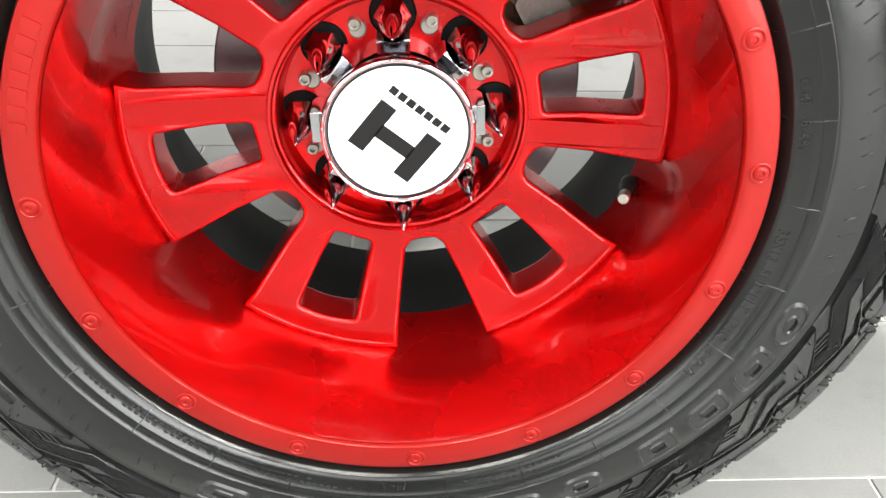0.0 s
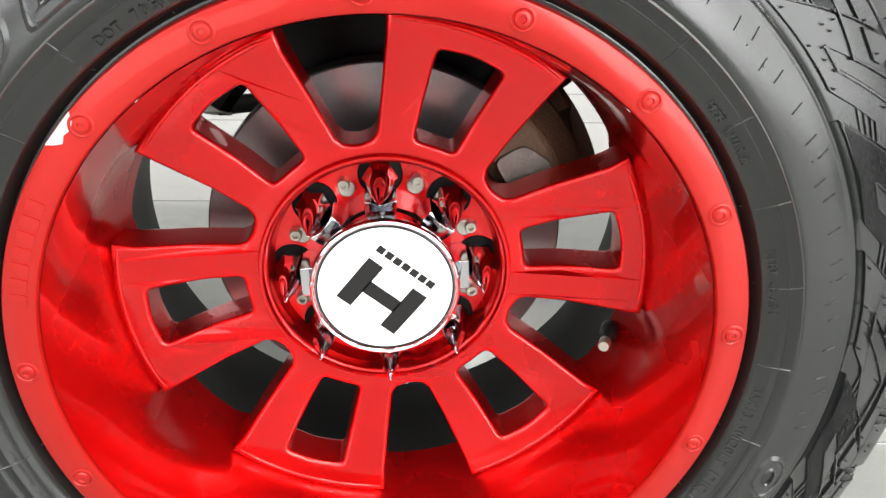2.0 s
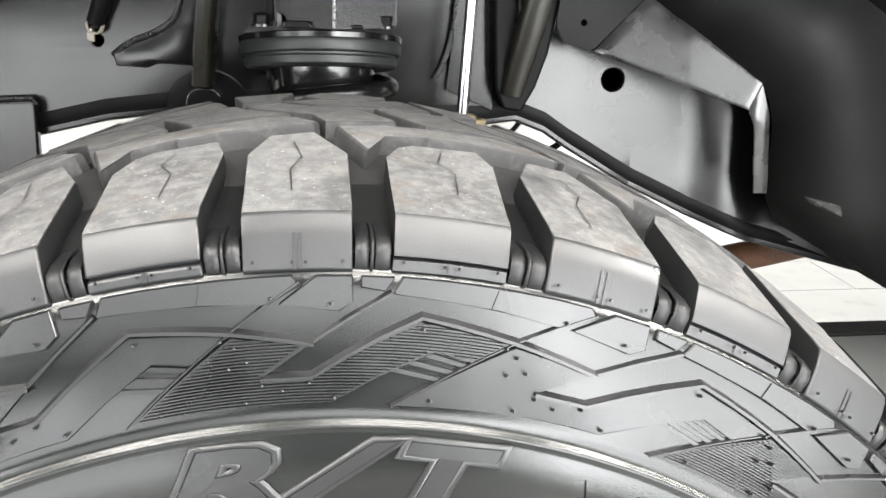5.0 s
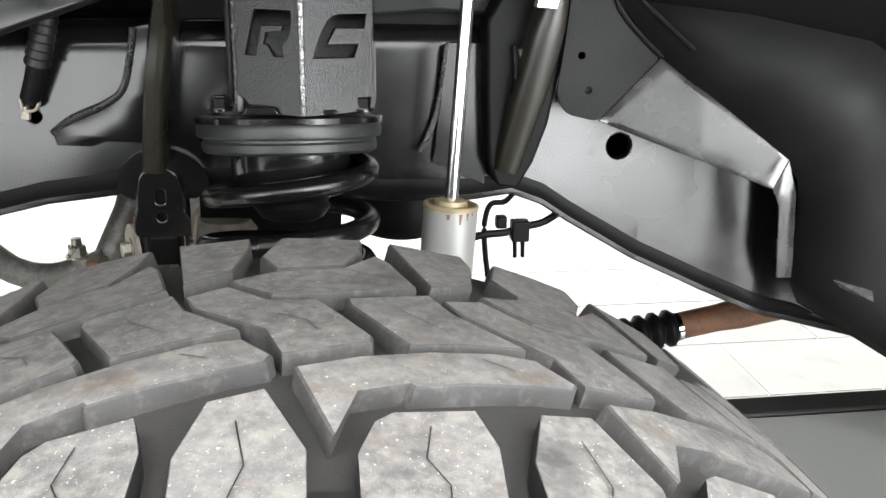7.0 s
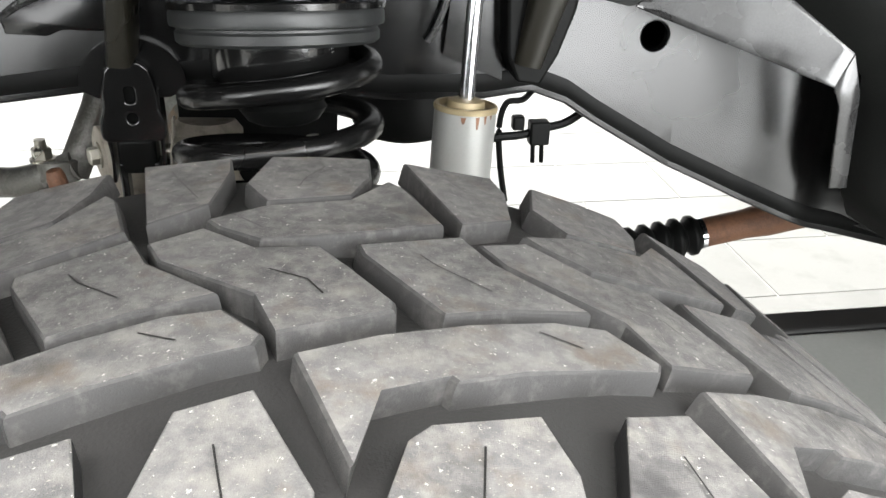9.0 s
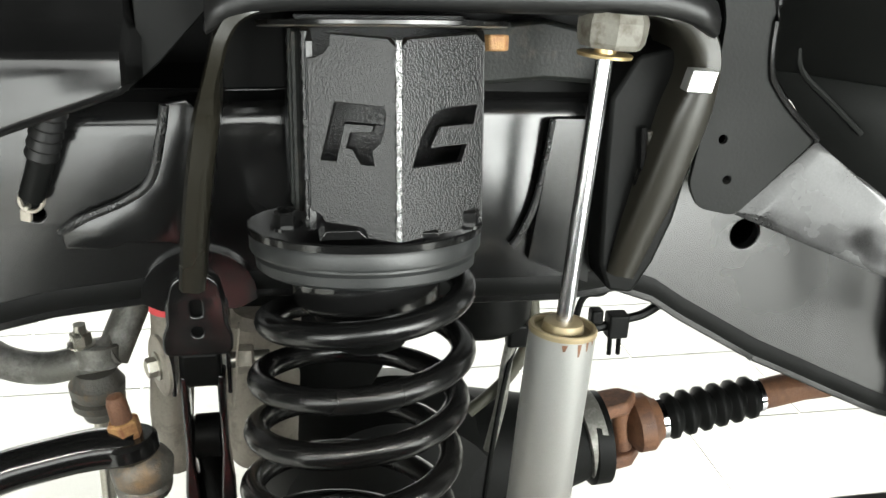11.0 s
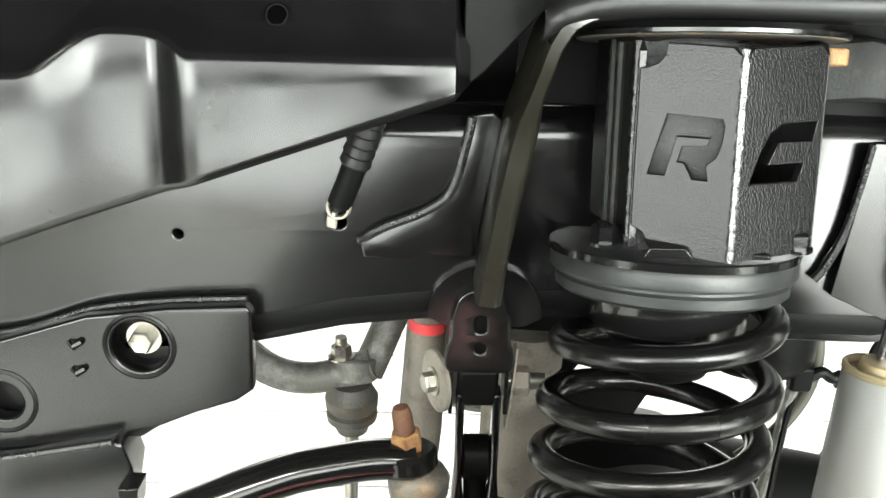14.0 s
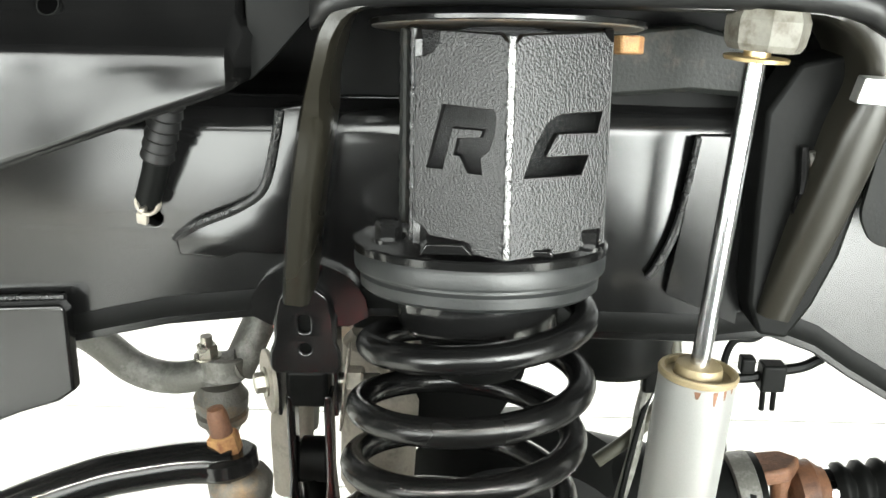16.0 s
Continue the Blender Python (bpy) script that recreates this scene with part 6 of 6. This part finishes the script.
for pname, quad in (("flange", [(0.311, 0.660, 0.8725), (0.370, 0.655, 0.936), (0.484, 0.593, 0.846), (0.470, 0.5908, 0.817)]),
                    ("flange_leg", [(0.470, 0.5908, 0.817), (0.484, 0.593, 0.846), (0.494, 0.588, 0.812), (0.507, 0.595, 0.722), (0.490, 0.595, 0.722), (0.478, 0.590, 0.80)])):
    bm = bmesh.new()
    bm.faces.new([bm.verts.new(p) for p in quad])
    bm.normal_update()
    if bm.faces[:][0].normal.y > 0:
        bmesh.ops.reverse_faces(bm, faces=bm.faces[:])
    if pname == "flange":
        bmesh.ops.subdivide_edges(bm, edges=bm.edges[:], cuts=9, use_grid_fill=True)
        mid, nrm = Vector((0.408, 0.625, 0.868)), Vector((-0.32, -0.92, 0.226))
        for v in bm.verts:
            d = (v.co - mid).length
            v.co += nrm * (0.0035 * math.exp(-(d / 0.05) ** 2))
    else:
        bmesh.ops.triangulate(bm, faces=bm.faces[:])
    fl = part(pname, bm, FLANGE, rb, "bright reflecting folded flange", smooth=25)
    sol = fl.modifiers.new("sheet", "SOLIDIFY")
    sol.thickness = 0.003
    edge = fl.modifiers.new("edge", "BEVEL")
    edge.width, edge.segments, edge.limit_method, edge.angle_limit = 0.0009, 2, "ANGLE", radians(40)
FLAP = [(0.5530, 0.596, 0.7190), (0.640, 0.560, 0.700), (0.645, 0.560, 0.672), (0.580, 0.596, 0.692)]
rl = thing("rear_fender_liner", "dull black plastic rear fender liner", "fender liner", (0.6, 0.55, 0.9))
A = A[:3] + [(0.500, 0.600, 0.824), (0.513, 0.612, 0.79), (0.517, 0.618, 0.715), (0.540, 0.630, 0.680)]
C = [(0.3185, 0.657, 0.992), (0.44, 0.62, 0.98), (0.54, 0.58, 0.96), (0.60, 0.565, 0.92), (0.62, 0.56, 0.84), (0.64, 0.555, 0.715), (0.66, 0.555, 0.612)]
D = [(0.3165, 0.657, 1.30), (0.50, 0.50, 1.30), (0.70, 0.40, 1.25), (0.85, 0.36, 1.05), (0.88, 0.36, 0.90), (0.90, 0.36, 0.72), (0.91, 0.36, 0.57)]
for pname, lower, upper in (("inner_panel", A, C), ("outer_panel", C, D)):
    bm = bmesh.new()
    lo_row, up_row = [bm.verts.new(Vector(p) + Vector((0, 0.002, 0))) for p in lower], [bm.verts.new(p) for p in upper]
    for i in range(6):
        bm.faces.new((lo_row[i], lo_row[i + 1], up_row[i + 1], up_row[i]))
    bmesh.ops.recalc_face_normals(bm, faces=bm.faces)
    sheet = part(pname, bm, LINER_DULL, rl, smooth=40)
    sol = sheet.modifiers.new("sheet", "SOLIDIFY")
    sol.thickness = 0.003
bm = bmesh.new()
bm.faces.new([bm.verts.new(p) for p in FLAP])
flap = part("flap", bm, FLANGE, rl, "dull grey folded flap", smooth=0)
flap.modifiers.new("sheet", "SOLIDIFY").thickness = 0.002
part("fold", tube(spline([(0.369, 0.654, 0.936), (0.345, 0.655, 0.957), (0.327, 0.655, 0.976), (0.3185, 0.655, 0.992), (0.3155, 0.655, 1.028), (0.3165, 0.655, 1.10)], 5), 0.0028, 8), LINER, rl, "rolled fold along the bracket")
part("crease", tube(spline([(0.395, 0.640, 0.945), (0.362, 0.643, 0.972), (0.340, 0.649, 0.992), (0.333, 0.649, 1.012), (0.334, 0.649, 1.05), (0.336, 0.649, 1.10)], 5), 0.0042, 8, flat=0.6), LINER_DULL, rl)
ccl = thing("sheet_clip", "pale metal sheet clip", "clip", (0.25, 0.622, 0.99))
part("clip", prism([(0.2290, 0.9850), (0.2485, 0.9835), (0.2520, 0.9995), (0.2325, 1.0005)], 0.610, 0.622), BARE, ccl, bevel=0.001)

# unseen closed roof over the wheel arch, added to keep light out from above
arch = solo("wheel_arch", prism([(-0.95, 1.36), (-0.60, 1.42), (0.55, 1.42), (0.90, 1.30), (0.90, 1.33), (0.55, 1.46), (-0.60, 1.46), (-0.95, 1.40)], -0.05, 0.80), DARK, "unseen black roof over the wheel arch that blocks light", "wheel arch")
# Unseen walls added at both ends to cut side light and reflections.
for wx, nm in ((0.93, "rear_light_block"), (-0.97, "front_light_block")):
    solo(nm, box(wx, wx + 0.03, 0.10, 0.62, 0.42, 1.34), DARK, "unseen black wall added to block light from the side", "fender liner", bevel=0.01)
step = thing("side_step", "grey side step with a black rubber edge", "side step", (1.2, 0.6, 0.5))
part("board", box(0.46, 2.4, 0.42, 0.698, 0.452, 0.500), BOARD_GREY, step, bevel=0.006)
part("rubber_edge", box(0.46, 2.4, 0.700, 0.742, 0.455, 0.502), INK, step, "black rubber edge", bevel=0.004)
# Dark sheet added to close the gap above the rail and keep it black.
part_wall = solo("dark_backing", box(-1.2, 1.6, 0.815, 0.83, 0.93, 1.5), DARK, "dull black backing sheet added behind the rail", "body panel")
# Unseen slab added to shade the parts below from the ceiling lamps.
under = solo("underbody_light_block", box(-1.2, 2.4, 0.83, 1.75, 0.97, 1.02), DARK, "unseen dark slab under the cab, added to block light", "underbody")


# ---- floor tiles, nearest ones singly ----
def tile_mesh(w, d):
    bm = bmesh.new()
    e = 0.0012
    a = [bm.verts.new(p) for p in ((0, 0, -0.008), (w, 0, -0.008), (w, d, -0.008), (0, d, -0.008))]
    b = [bm.verts.new(p) for p in ((e, e, 0), (w - e, e, 0), (w - e, d - e, 0), (e, d - e, 0))]
    for i in range(4):
        bm.faces.new((a[i], a[(i + 1) % 4], b[(i + 1) % 4], b[i]))
    bm.faces.new(b)
    me = bpy.data.meshes.new("tile")
    bm.to_mesh(me)
    bm.free()
    me.materials.append(TILE)
    return me


TW, TD, JOINT = 0.60, 0.295, 0.003
one = tile_mesh(TW - JOINT, TD - JOINT)
rest = bmesh.new()
for row in range(-7, 22):
    y = 0.132 + row * TD
    for col in range(-12, 12):
        x = 0.228 + col * TW + (TW / 2 if row % 2 else 0)
        if -2.2 < x < 2.6 and -0.8 < y < 3.6:
            t = new("tile", one)
            t.parent = ground
            t.location = (x, y, 0)
        else:
            z0, w, d = 0.0, TW - JOINT, TD - JOINT
            rest.faces.new([rest.verts.new(p) for p in ((x, y, z0), (x + w, y, z0), (x + w, y + d, z0), (x, y + d, z0))])
tagged(part("far_tiles", rest, TILE, ground, smooth=0), kind="stuff")
